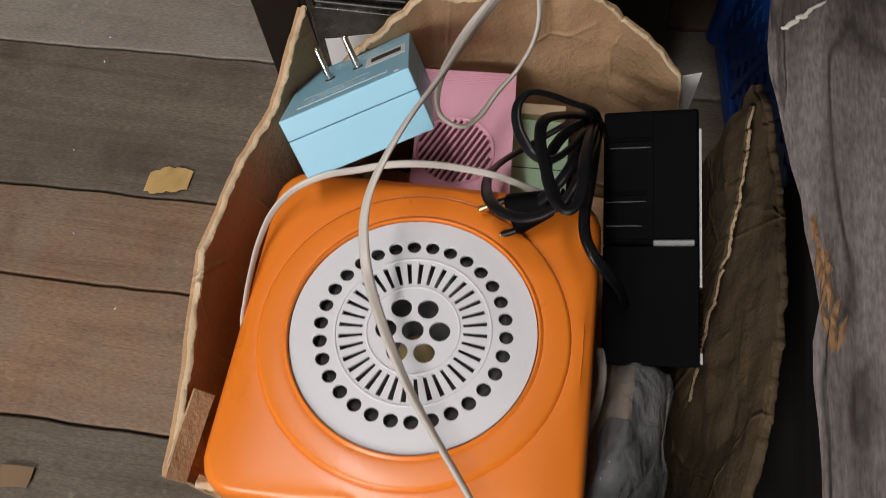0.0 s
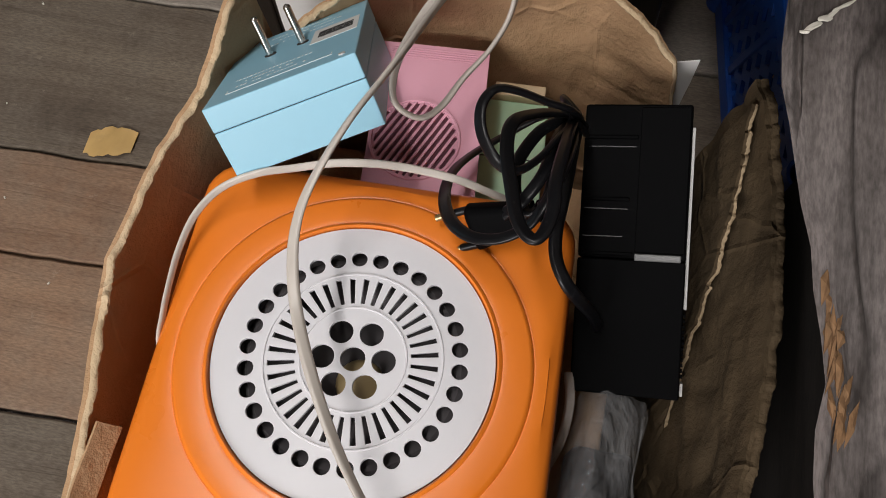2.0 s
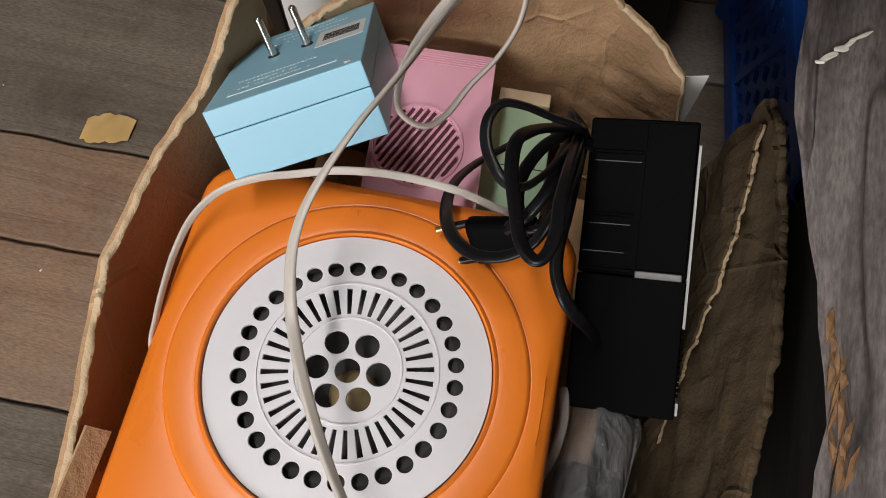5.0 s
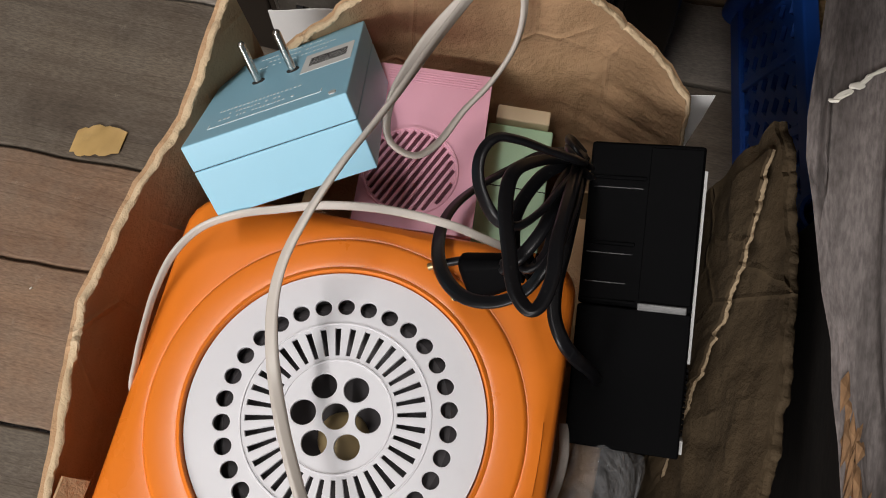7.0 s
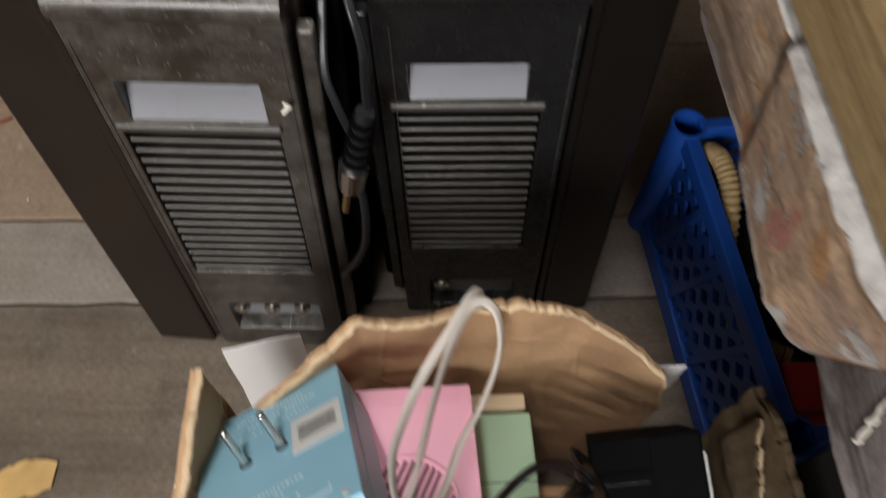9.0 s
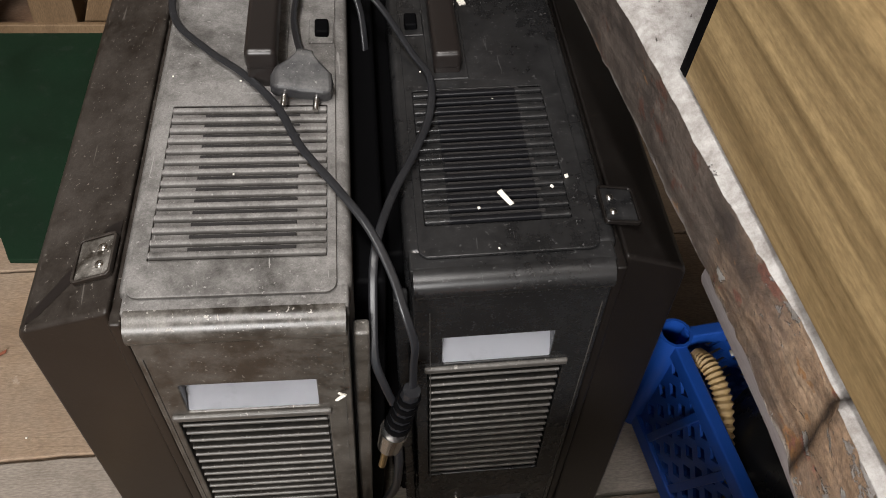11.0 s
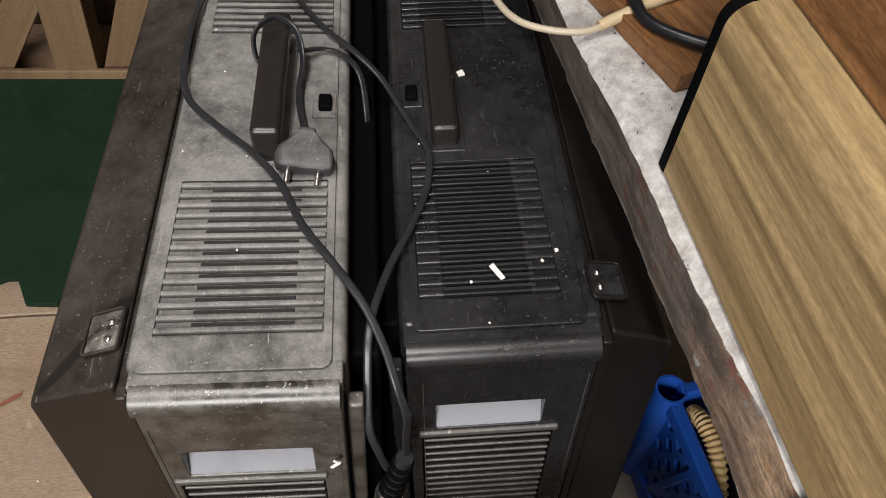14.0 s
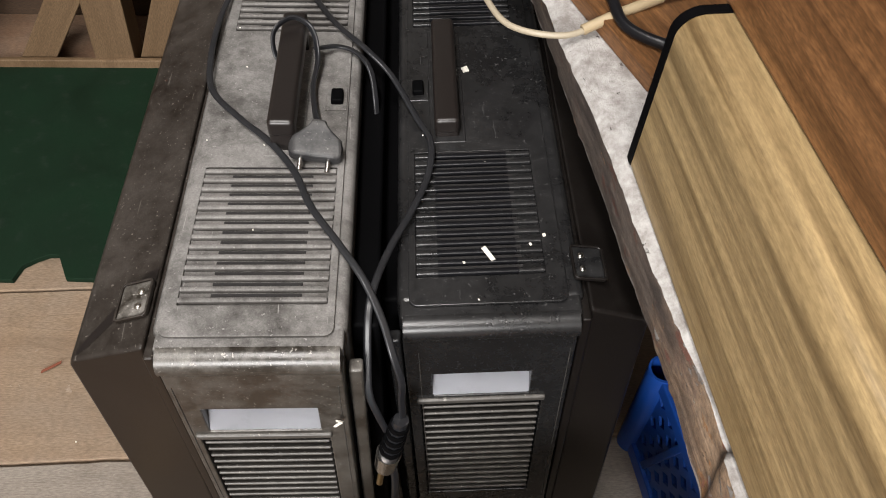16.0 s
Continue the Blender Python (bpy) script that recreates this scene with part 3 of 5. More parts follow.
def crumple(p, seed, amount):
    return p + amount * noise.noise_vector(p * 14 + Vector((seed, 0, 0))) + 0.4 * amount * noise.noise_vector(p * 45 + Vector((0, seed, 0)))


box = thing("cardboard_box", pose(0, 0, 0), "torn open brown cardboard box full of old devices on the floor", "cardboard box")


def wall_sheet(name, foot, rim, n, k, thick, material, seed, amount, tear=0.003, label=""):
    """A box wall: foot(u) and rim(u) give its lower and upper line for u from 0 to 1."""
    grid = []
    for j in range(k + 1):
        v = j / k
        row = []
        for i in range(n + 1):
            u = i / n
            a, b = Vector(foot(u)), Vector(rim(u))
            b.z += torn(u * 0.5, seed, tear)
            p = a.lerp(b, v)
            q = crumple(p, seed, amount * min(1, v * 3))
            side = (Vector(foot(1.0)) - Vector(foot(0.0))).cross(Vector((0, 0, 1))).normalized()
            row.append(q + side * crease(p, seed, 0.55 * amount * min(1, v * 3) * min(1, (1 - v) * 8)))
        grid.append(row)
    return part(name, strip_mesh(grid, thick), material, box, label), grid[-1]


def edge_roll(name, line, r, material):
    """The ragged, lighter edge of torn board."""
    bm = sweep([p + Vector((0, 0, 0.0005)) for p in line], [(r * 1.15 * math.cos(a * math.pi / 4), r * 0.8 * math.sin(a * math.pi / 4)) for a in range(8)], per=3)
    rough_up(bm, 0.0005, 700)
    rough_up(bm, 0.0009, 120, 4)
    return part(name, bm, material, box, "pale ragged torn edge")


LX = ((0.0, -0.140), (0.2, -0.147), (0.42, -0.1565), (0.62, -0.150), (0.75, -0.141), (0.88, -0.1395), (1.0, -0.139))
w, line = wall_sheet("left_wall", lambda u: (-0.128, 0.125 + 0.285 * u, 0.0), lambda u: (hill(u, LX), 0.122 + 0.290 * u, 0.262 + 0.022 * u), 60, 16, 0.0045, CARD, 1.0, 0.0022, 0.0012)
edge_roll("torn_edge", line, 0.0017, TORN)
BZ = ((0.0, 0.232), (0.12, 0.252), (0.27, 0.279), (0.36, 0.271), (0.43, 0.275), (0.5, 0.286), (0.60, 0.290), (0.70, 0.281), (0.80, 0.262), (0.9, 0.247), (0.965, 0.232), (1.0, 0.185))
BY = ((0.0, 0.396), (0.12, 0.415), (0.27, 0.441), (0.5, 0.446), (0.75, 0.450), (0.9, 0.438), (1.0, 0.428))
w, line = wall_sheet("back_wall", lambda u: (-0.128 + 0.235 * u, hill(u, BY) - 0.004, 0.0), lambda u: (-0.132 + 0.246 * u, hill(u, BY), hill(u, BZ)), 110, 60, 0.0045, CARD, 4.0, 0.0035, 0.0035)
edge_roll("torn_edge", line, 0.0017, TORN)
w, line = wall_sheet("front_wall", lambda u: (-0.128 + 0.290 * u, 0.116, 0.0), lambda u: (-0.130 + 0.290 * u, 0.121, 0.248 - 0.03 * u), 50, 12, 0.0045, CARD, 9.0, 0.003, 0.002)
edge_roll("torn_edge", line, 0.0018, TORN)
RZ = ((0.0, 0.222), (0.12, 0.232), (0.35, 0.236), (0.6, 0.238), (0.80, 0.240), (0.93, 0.252), (1.0, 0.246))
RX = ((0.0, 0.156), (0.18, 0.167), (0.4, 0.170), (0.75, 0.167), (0.93, 0.156), (1.0, 0.152))
w, line = wall_sheet("right_wall", lambda u: (0.122, 0.14 + 0.25 * u, 0.0), lambda u: (hill(u, RX), 0.165 + 0.255 * u, hill(u, RZ)), 90, 60, 0.0045, SHADECARD, 14.0, 0.005, 0.002, "stained crumpled side, darkened for shade")
edge_roll("torn_edge", line, 0.0020, SHADECARD)
TZ = ((0.0, 0.120), (0.25, 0.165), (0.5, 0.192), (0.75, 0.222), (1.0, 0.250))
w, line = wall_sheet("torn_layer", lambda u: (0.1235, 0.15 + 0.24 * u, 0.02), lambda u: (0.1435 + 0.006 * u, 0.225 + 0.180 * u, hill(u, TZ)), 80, 40, 0.0025, SHADECARD, 21.0, 0.004, 0.006, "torn inner layer of the side")
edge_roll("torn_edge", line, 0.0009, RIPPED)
w, line = wall_sheet("torn_layer", lambda u: (0.1225, 0.30 + 0.09 * u, 0.02), lambda u: (0.1385 + 0.008 * u, 0.330 + 0.078 * u, 0.085 + 0.115 * u ** 0.7), 36, 10, 0.0025, SHADECARD, 27.0, 0.003, 0.005, "torn inner layer of the side")
part("bottom", rbox(-0.125, 0.12, 0.118, 0.41, FLOOR, FLOOR + 0.006, 0.001), CARD, box)
# a corner flap and a peeled strip where the near corner is ripped
bm = strip_mesh([[crumple(Vector((-0.1415 + 0.0075 * v, 0.122 + 0.046 * u, 0.264 - 0.010 * v)), 33, 0.002) for u in [i / 8 for i in range(9)]] for v in [0, 0.25, 0.5, 0.75, 1.0]], 0.002)
part("ripped_strip", bm, CARD, box, "peeled strip of board")
pad = tagged(part("cardboard_pad", rbox(-0.118, 0.108, 0.128, 0.395, 0.003, 0.125, 0.004), CARD), "folded cardboard padding at the bottom of the box", "cardboard pad")

# ---- orange loudspeaker ----
speaker = thing("loudspeaker", pose(-0.0325, 0.2205, 0.2610, -3.0, 0, 2.0), "orange square wall loudspeaker with a round white grille", "loudspeaker")
HALF, COR = 0.0985, 0.020


def square_at(a):
    """Distance from the middle to the edge of a rounded square."""
    lo, hi = 0.0, HALF * 1.5
    for _ in range(30):
        r = (lo + hi) / 2
        x, y = abs(r * math.cos(a)), abs(r * math.sin(a))
        dx, dy = max(x - HALF + COR, 0), max(y - HALF + COR, 0)
        lo, hi = (r, hi) if math.hypot(dx, dy) < COR else (lo, r)
    return lo


bm = bmesh.new()
N, rings = 144, []
STEPS = [(0.0684, -0.004), (0.0686, 0.0008), (0.0694, 0.0018), (0.0704, 0.0014), (0.0712, 0.0006), (0.0735, 0.0009), (0.079, 0.0008), (0.0838, 0.0004), (0.0853, -0.0002), (0.0860, -0.0014), (0.0864, -0.0018), (0.0870, -0.0016)]
for r, z in STEPS:
    rings.append([bm.verts.new((r * math.cos(2 * math.pi * i / N), r * math.sin(2 * math.pi * i / N), z)) for i in range(N)])
for f, dz, grow in ((0.25, -0.0017, -0.001), (0.6, -0.0024, -0.002), (1.0, -0.0040, -0.0055), (1.0, -0.0052, -0.0026), (1.0, -0.0078, -0.0004), (1.0, -0.0120, 0.0010), (1.0, -0.04, 0.0026), (1.0, -0.118, 0.0030)):
    row = []
    for i in range(N):
        a = 2 * math.pi * i / N
        e = square_at(a)
        r = 0.0870 + (e + grow - 0.0870) * f
        row.append(bm.verts.new((r * math.cos(a), r * math.sin(a), dz)))
    rings.append(row)
for p, q in zip(rings, rings[1:]):
    for i in range(N):
        bm.faces.new((p[i], p[(i + 1) % N], q[(i + 1) % N], q[i]))
bm.faces.new(rings[-1])
part("housing", bm, ORANGE, speaker, "glossy orange plastic housing", angle=50)
holes = [circle(0.0512 * math.cos(radians(12 * i + 2.4)), 0.0512 * math.sin(radians(12 * i + 2.4)), 0.0039, 18) for i in range(30)]
for i in range(36):
    a = 2 * math.pi * i / 36 + 0.04
    ca, sa = math.cos(a), math.sin(a)
    holes.append([(r * ca - w * sa, r * sa + w * ca) for r, w in ((0.0278, -0.0009), (0.0408, -0.00135), (0.0408, 0.00135), (0.0278, 0.0009))])
holes += [circle(0.0148 * math.cos(radians(60 * i + 4)), 0.0148 * math.sin(radians(60 * i + 4)), 0.0058, 24) for i in range(6)] + [circle(0, 0, 0.0060, 24)]
grille = part("grille", plate(circle(0, 0, 0.0680, 120), holes, 0.0022, 0.0003), WHITE, speaker, "white perforated plastic grille")
for r in (0.0256, 0.0430):
    bm = bmesh.new()
    ring = [[bm.verts.new(((r + d) * math.cos(2 * math.pi * i / 96), (r + d) * math.sin(2 * math.pi * i / 96), z)) for i in range(96)] for d, z in ((-0.0006, -0.0002), (-0.0003, 0.0005), (0.0003, 0.0005), (0.0006, -0.0002))]
    for p, q in zip(ring, ring[1:]):
        for i in range(96):
            bm.faces.new((p[i], p[(i + 1) % 96], q[(i + 1) % 96], q[i]))
    part("ridge", bm, WHITE, grille)
bm = bmesh.new()
prof = [(0.067, -0.006), (0.058, -0.0065), (0.056, -0.010), (0.052, -0.007), (0.048, -0.010), (0.016, -0.026), (0.0, -0.027)]
ring = [[bm.verts.new((r * math.cos(2 * math.pi * i / 48), r * math.sin(2 * math.pi * i / 48), z)) for i in range(48)] for r, z in prof[:-1]]
for p, q in zip(ring, ring[1:]):
    for i in range(48):
        bm.faces.new((p[i], p[(i + 1) % 48], q[(i + 1) % 48], q[i]))
bm.faces.new(ring[-1])
part("cone", bm, CONE, speaker, "dark paper speaker cone")
part("dome", ball((0.002, -0.006, -0.026), 0.0125, squash=0.8, seg=24), DOME, speaker, "yellowed dust cap")

# ---- sky-blue radio with two pins ----
radio = thing("blue_radio", pose(-0.107, 0.2936, 0.2783, -41.5, -12.8, 26.4), "sky-blue plastic plug-in radio with two metal pins", "radio")
BW, BD, BH = 0.079, 0.112, 0.0375
part("case_front", rbox(0, BW, 0, BD, 0, BH * 0.652, 0.0008), BLUE, radio)
part("case_back", rbox(0, BW, 0, BD, BH * 0.660, BH, 0.0008), BLUE, radio)
part("joint", rbox(0.0008, BW - 0.0008, 0.0008, BD - 0.0008, BH * 0.60, BH * 0.70, 0), DARK, radio)
for x, y in ((0.0255, 0.063), (0.0445, 0.0625)):
    pin = cyl((x, y, BH), (x, y, BH + 0.0195), 0.00205, seg=20)
    ball((x, y, BH + 0.0195), 0.00205, pin)
    part("pin", pin, STEEL, radio, "round nickel pin")
    part("pin_collar", cyl((x, y, BH - 0.0005), (x, y, BH + 0.0004), 0.0034, seg=20), DARK, radio)
sticker = part("sticker", rbox(0.050, 0.0765, 0.050, 0.078, BH - 0.0002, BH + 0.00025, 0), plastic("grey_sticker", (0.74, 0.74, 0.72), 0.6).m, radio, "worn grey sticker with bars")
for i in range(16):
    part("bar", rbox(0.0535, 0.0735, 0.0585 + i * 0.0008, 0.0585 + i * 0.0008 + 0.0003, BH + 0.0002, BH + 0.00034, 0), DARK, sticker)
part("rivet", cyl((0.072, 0.006, BH - 0.001), (0.072, 0.006, BH + 0.0006), 0.0018), GREYSTRIP, radio)
PALE = plastic("pale_print", (0.80, 0.88, 0.90), 0.5).m
random.seed(5)
for row, (y, x0, x1) in enumerate(((0.0195, 0.014, 0.052), (0.0255, 0.018, 0.044), (0.0315, 0.012, 0.054), (0.084, 0.022, 0.060), (0.092, 0.026, 0.064), (0.100, 0.020, 0.058))):
    x = x0
    while x < x1:
        l = random.uniform(0.0006, 0.0016)
        part("print_bar", rbox(x, x + l, y, y + random.uniform(0.0011, 0.0017), BH - 0.0001, BH + 0.00018, 0), PALE, radio)
        x += l + random.uniform(0.0006, 0.0012) + (0.002 if random.random() < 0.15 else 0)
bm = rbox(0.010, 0.066, 0.0125, 0.0131, BH - 0.0001, BH + 0.00025, 0)
for x, y in ((0.010, 0.0131), (0.0654, 0.0131)):
    rbox(x, x + 0.0006, y, y + 0.004, BH - 0.0001, BH + 0.00025, 0, bm=bm)
part("outline", bm, PALE, radio)

# ---- pink radio ----
pink = thing("pink_radio", pose(-0.0585, 0.3250, 0.0), "pink plastic radio with a round slatted grille", "radio")
pink.matrix_world = pose(-0.0600, 0.3250, 0.2215, -0.9, 2.1, 5.3)
PW, PD = 0.0660, 0.1000
part("body", rbox(0, PW, 0, PD, -0.100, -0.0022, 0.0015), PINK, pink)
cx, cy, cr = 0.0275, 0.0345, 0.0262
slots = []
for i in range(13):
    o = -0.0235 + i * 0.0039
    h = math.sqrt(max(0, 0.0245 ** 2 - o * o))
    if h < 0.004:
        continue
    ca, sa = math.cos(radians(62)), math.sin(radians(62))
    slots.append([(cx + a * ca + b * sa, cy + a * sa - b * ca) for a, b in ((-h, o - 0.00105), (h, o - 0.00105), (h, o + 0.00105), (-h, o + 0.00105))])
part("face", plate(rrect(0, PW, 0, PD, 0.0012, 2), slots, 0.0024, 0.0004), PINK, pink)
part("slot_backing", rbox(cx - 0.0245, cx + 0.0245, cy - 0.0245, cy + 0.0245, -0.0023, -0.0018, 0), plastic("dark_pink_gap", (0.10, 0.03, 0.045), 0.8).m, pink)
bm = bmesh.new()
ring = [[bm.verts.new((cx + (cr + d) * math.cos(2 * math.pi * i / 64), cy + (cr + d) * math.sin(2 * math.pi * i / 64), z)) for i in range(64)] for d, z in ((-0.0013, -0.0004), (-0.0008, 0.0009), (0.0004, 0.0009), (0.0011, -0.0004))]
for p, q in zip(ring, ring[1:]):
    for i in range(64):
        bm.faces.new((p[i], p[(i + 1) % 64], q[(i + 1) % 64], q[i]))
part("ring", bm, PINK, pink)
for i in range(5):
    part("groove", rbox(0.006, PW - 0.006, 0.090 + i * 0.0016, 0.0906 + i * 0.0016, -0.0003, 0.0003, 0.0001, 1), PINK, pink)

# ---- mint and cream radios behind ----
mint = thing("mint_radio", pose(0.0030, 0.330, 0.168, 0, 2, 4), "mint green plastic radio with dark slots", "radio")
part("body", rbox(0, 0.042, 0, 0.098, -0.043, 0, 0.0015), GREEN, mint)
for x in (0.006, 0.011, 0.016):
    part("slot", rbox(x, x + 0.0022, 0.008, 0.016, -0.001, 0.0004, 0), DARK, mint)
part("joint", rbox(-0.0003, 0.0423, 0.055, 0.0556, -0.04, 0.0003, 0), DARK, mint)
cream = thing("cream_panel", pose(0.0005, 0.4295, 0.170, 0, 0, 3), "cream plastic panel leaning behind the mint radio", "panel")
part("body", rbox(0, 0.034, 0, 0.010, -0.045, 0.002, 0.001), CREAM, cream)

# ---- black mains adapter case with pale strip ----
blk = thing("black_device", pose(0.0883, 0.2625, 0.1328, 17.7, -12.4, 3.3), "black plastic mains device with a pale edge strip", "device")
KW, KD, KH = 0.0585, 0.1590, 0.060
part("half", rbox(0, KW, 0.0722, KD, -0.02, KH, 0.0016), BLACK, blk)
part("half", rbox(0, KW, -0.003, 0.0717, -0.02, KH + 0.0004, 0.0012), BLACK, blk)
part("cover", rbox(0.031, KW - 0.001, 0.076, KD - 0.002, KH - 0.001, KH + 0.0007, 0.0005), BLACK, blk)
for y, x0, x1 in ((0.139, 0.001, 0.030), (0.104, 0.001, 0.027), (0.0735, 0.001, 0.030)):
    part("ridge", rbox(x0, x1, y, y + 0.0022, KH - 0.001, KH + 0.0011, 0.0005, 1), BLACK, blk)
for y, x0, x1 in ((0.1345, 0.003, 0.029), (0.0995, 0.002, 0.026), (0.084, 0.002, 0.024)):
    part("scratch_line", rbox(x0, x1, y, y + 0.0005, KH - 0.0005, KH + 0.0004, 0), RUBBER, blk)
# rib in a lighter grey that carries its highlight
part("bright_ridge", rbox(0.031, 0.056, 0.0712, 0.0752, KH - 0.001, KH + 0.0018, 0.0007), plastic("highlight_rib", (0.12, 0.12, 0.12), 0.35).m, blk, "raised rib with its highlight in the colour")
part("edge_strip", rbox(KW, KW + 0.0018, 0.046, 0.147, KH - 0.020, KH - 0.0045, 0.0004), GREYSTRIP, blk, "pale grey edge strip")
part("edge_strip", rbox(KW, KW + 0.0018, -0.001, 0.006, KH - 0.018, KH - 0.0045, 0.0004), GREYSTRIP, blk, "pale grey edge strip")
for i in range(12):
    part("tooth", rbox(KW, KW + 0.0012, 0.009 + i * 0.003, 0.0105 + i * 0.003, KH - 0.010, KH - 0.003, 0), BLACK, blk)

# ---- black mains lead with plug ----
lead = thing("power_cord", pose(0, 0, 0), "black rubber mains lead coiled beside the black device", "power cord")
FLEX = twin(0.0019)
part("cable", sweep([(0.0470, 0.372, 0.262), (0.0333, 0.381, 0.235), (0.0163, 0.370, 0.228), (0.0001, 0.3486, 0.238), (-0.0065, 0.3267, 0.256), (-0.005, 0.3041, 0.2752), (0.0022, 0.2868, 0.291), (0.0133, 0.2768, 0.302), (0.0259, 0.2759, 0.308), (0.0366, 0.2812, 0.314), (0.0422, 0.2901, 0.319), (0.0470, 0.306, 0.316), (0.051, 0.335, 0.292), (0.052, 0.368, 0.258)], FLEX, 9), RUBBER, lead)
part("cable", sweep([(0.0525, 0.374, 0.258), (0.0454, 0.3595, 0.280), (0.0315, 0.3485, 0.294), (0.022, 0.334, 0.308), (0.0219, 0.3153, 0.316), (0.0274, 0.2944, 0.322), (0.0327, 0.2782, 0.326), (0.0396, 0.2707, 0.328), (0.044, 0.2745, 0.328), (0.0462, 0.2869, 0.326), (0.0455, 0.304, 0.320), (0.048, 0.335, 0.300), (0.0515, 0.37, 0.262)], FLEX, 9), RUBBER, lead)
part("cable", sweep([(0.0535, 0.368, 0.262), (0.0474, 0.3500, 0.300), (0.0353, 0.3469, 0.309), (0.0215, 0.3457, 0.316), (0.0114, 0.3428, 0.319), (0.007, 0.3329, 0.319), (0.0097, 0.3209, 0.316), (0.0186, 0.3104, 0.312), (0.0281, 0.3108, 0.306), (0.037, 0.322, 0.3005), (0.0440, 0.338, 0.293), (0.052, 0.362, 0.270)], FLEX, 9), RUBBER, lead)
part("cable", sweep([(0.0540, 0.370, 0.256), (0.053, 0.3429, 0.2682), (0.0525, 0.3197, 0.270), (0.0515, 0.3004, 0.2718), (0.0535, 0.2854, 0.2725), (0.0598, 0.2747, 0.2710), (0.0683, 0.2700, 0.262), (0.078, 0.2710, 0.240), (0.085, 0.2720, 0.215)], FLEX, 9), RUBBER, lead)
part("cable", sweep([(0.053, 0.372, 0.258), (0.044, 0.362, 0.268), (0.034, 0.350, 0.272), (0.027, 0.330, 0.276), (0.029, 0.310, 0.282), (0.037, 0.300, 0.286), (0.044, 0.310, 0.286), (0.045, 0.332, 0.282), (0.048, 0.352, 0.272), (0.0535, 0.372, 0.256)], FLEX, 9), RUBBER, lead)
part("cable", sweep([(0.0250, 0.2990, 0.281), (0.033, 0.304, 0.290), (0.040, 0.318, 0.292), (0.043, 0.336, 0.286), (0.046, 0.352, 0.276), (0.053, 0.371, 0.257)], FLEX, 9), RUBBER, lead)
part("tie", sweep([(0.0575, 0.372, 0.250), (0.054, 0.364, 0.268), (0.047, 0.366, 0.276), (0.0440, 0.374, 0.268), (0.0465, 0.382, 0.254), (0.054, 0.380, 0.246)], FLEX, 8), RUBBER, lead)
part("tie", sweep([(0.0585, 0.366, 0.252), (0.055, 0.357, 0.272), (0.048, 0.359, 0.281), (0.0445, 0.366, 0.274), (0.0470, 0.376, 0.258), (0.056, 0.376, 0.247)], FLEX, 8), RUBBER, lead)
py = Vector((-0.86, -0.24, -0.42)).normalized()
px_ = Vector((0.0162, -0.0084, -0.0068))
px_ = (px_ - py * px_.dot(py)).normalized()
pz = px_.cross(py)
mid = Vector((-0.0033, 0.291, 0.2605)) - 0.0255 * py
plug_m = Matrix((( *(px_.x, py.x, pz.x), mid.x), ( *(px_.y, py.y, pz.y), mid.y), ( *(px_.z, py.z, pz.z), mid.z), (0, 0, 0, 1)))
bm = rbox(-0.0075, 0.0075, -0.016, 0.010, -0.006, 0.006, 0.0035, 3)
for v in bm.verts:
    v.co.x *= 1.0 + 0.75 * max(0.0, min(1.0, (v.co.y + 0.004) / 0.014))
plug = part("plug", bm, BLACK, lead, "flat black two-pin plug")
plug.matrix_local = plug_m
for i in range(6):
    part("rib", rbox(-0.0055 + 0.0003 * i, 0.0055 - 0.0003 * i, -0.0185 - 0.0028 * i, -0.0168 - 0.0028 * i, -0.0042, 0.0042, 0.0012), BLACK, plug)
part("strain_core", cyl((0, -0.012, 0), (0, -0.036, 0), 0.0036, 0.0028), RUBBER, plug)
for x in (-0.0095, 0.0095):
    pin = cyl((x, 0.008, 0), (x, 0.019, 0), 0.0020)
    part("pin_sleeve", pin, RUBBER, plug)
    part("pin", cyl((x, 0.019, 0), (x * 0.96, 0.0255, 0), 0.0018), BRASS, plug, "brass pin tip")

# ---- cream twin flex over everything ----
flex = thing("twin_flex", pose(0, 0, 0), "cream twin flex looped over the orange housing and box edge", "cable")
TW = twin(0.00155)
part("strand", sweep([(0.058, 0.070, FLOOR + 0.004), (0.060, 0.082, 0.16), (0.048, 0.097, 0.268), (0.028, 0.118, 0.300), (0.008, 0.141, 0.309), (-0.011, 0.163, 0.314), (-0.022, 0.177, 0.315), (-0.0315, 0.191, 0.316), (-0.042, 0.2085, 0.316), (-0.0515, 0.227, 0.314), (-0.0570, 0.243, 0.316), (-0.0598, 0.258, 0.318), (-0.059, 0.2735, 0.321), (-0.0535, 0.292, 0.326), (-0.0465, 0.3136, 0.327),
                      (-0.0395, 0.3355, 0.323), (-0.033, 0.357, 0.319), (-0.0275, 0.385, 0.309), (-0.020, 0.415, 0.300), (-0.011, 0.438, 0.298), (-0.003, 0.446, 0.297), (0.005, 0.443, 0.291), (0.0085, 0.434, 0.276), (0.0065, 0.423, 0.262), (-0.001, 0.405, 0.256), (-0.0115, 0.385, 0.256),
                      (-0.019, 0.3635, 0.260), (-0.027, 0.351, 0.266), (-0.037, 0.350, 0.272), (-0.043, 0.356, 0.276), (-0.0445, 0.372, 0.279), (-0.0395, 0.3896, 0.284), (-0.031, 0.410, 0.288), (-0.0165, 0.434, 0.294), (-0.007, 0.450, 0.2955), (-0.002, 0.458, 0.28), (0.002, 0.460, 0.22), (0.0, 0.462, 0.12)], TW, 8, 9.0), CORD, flex)
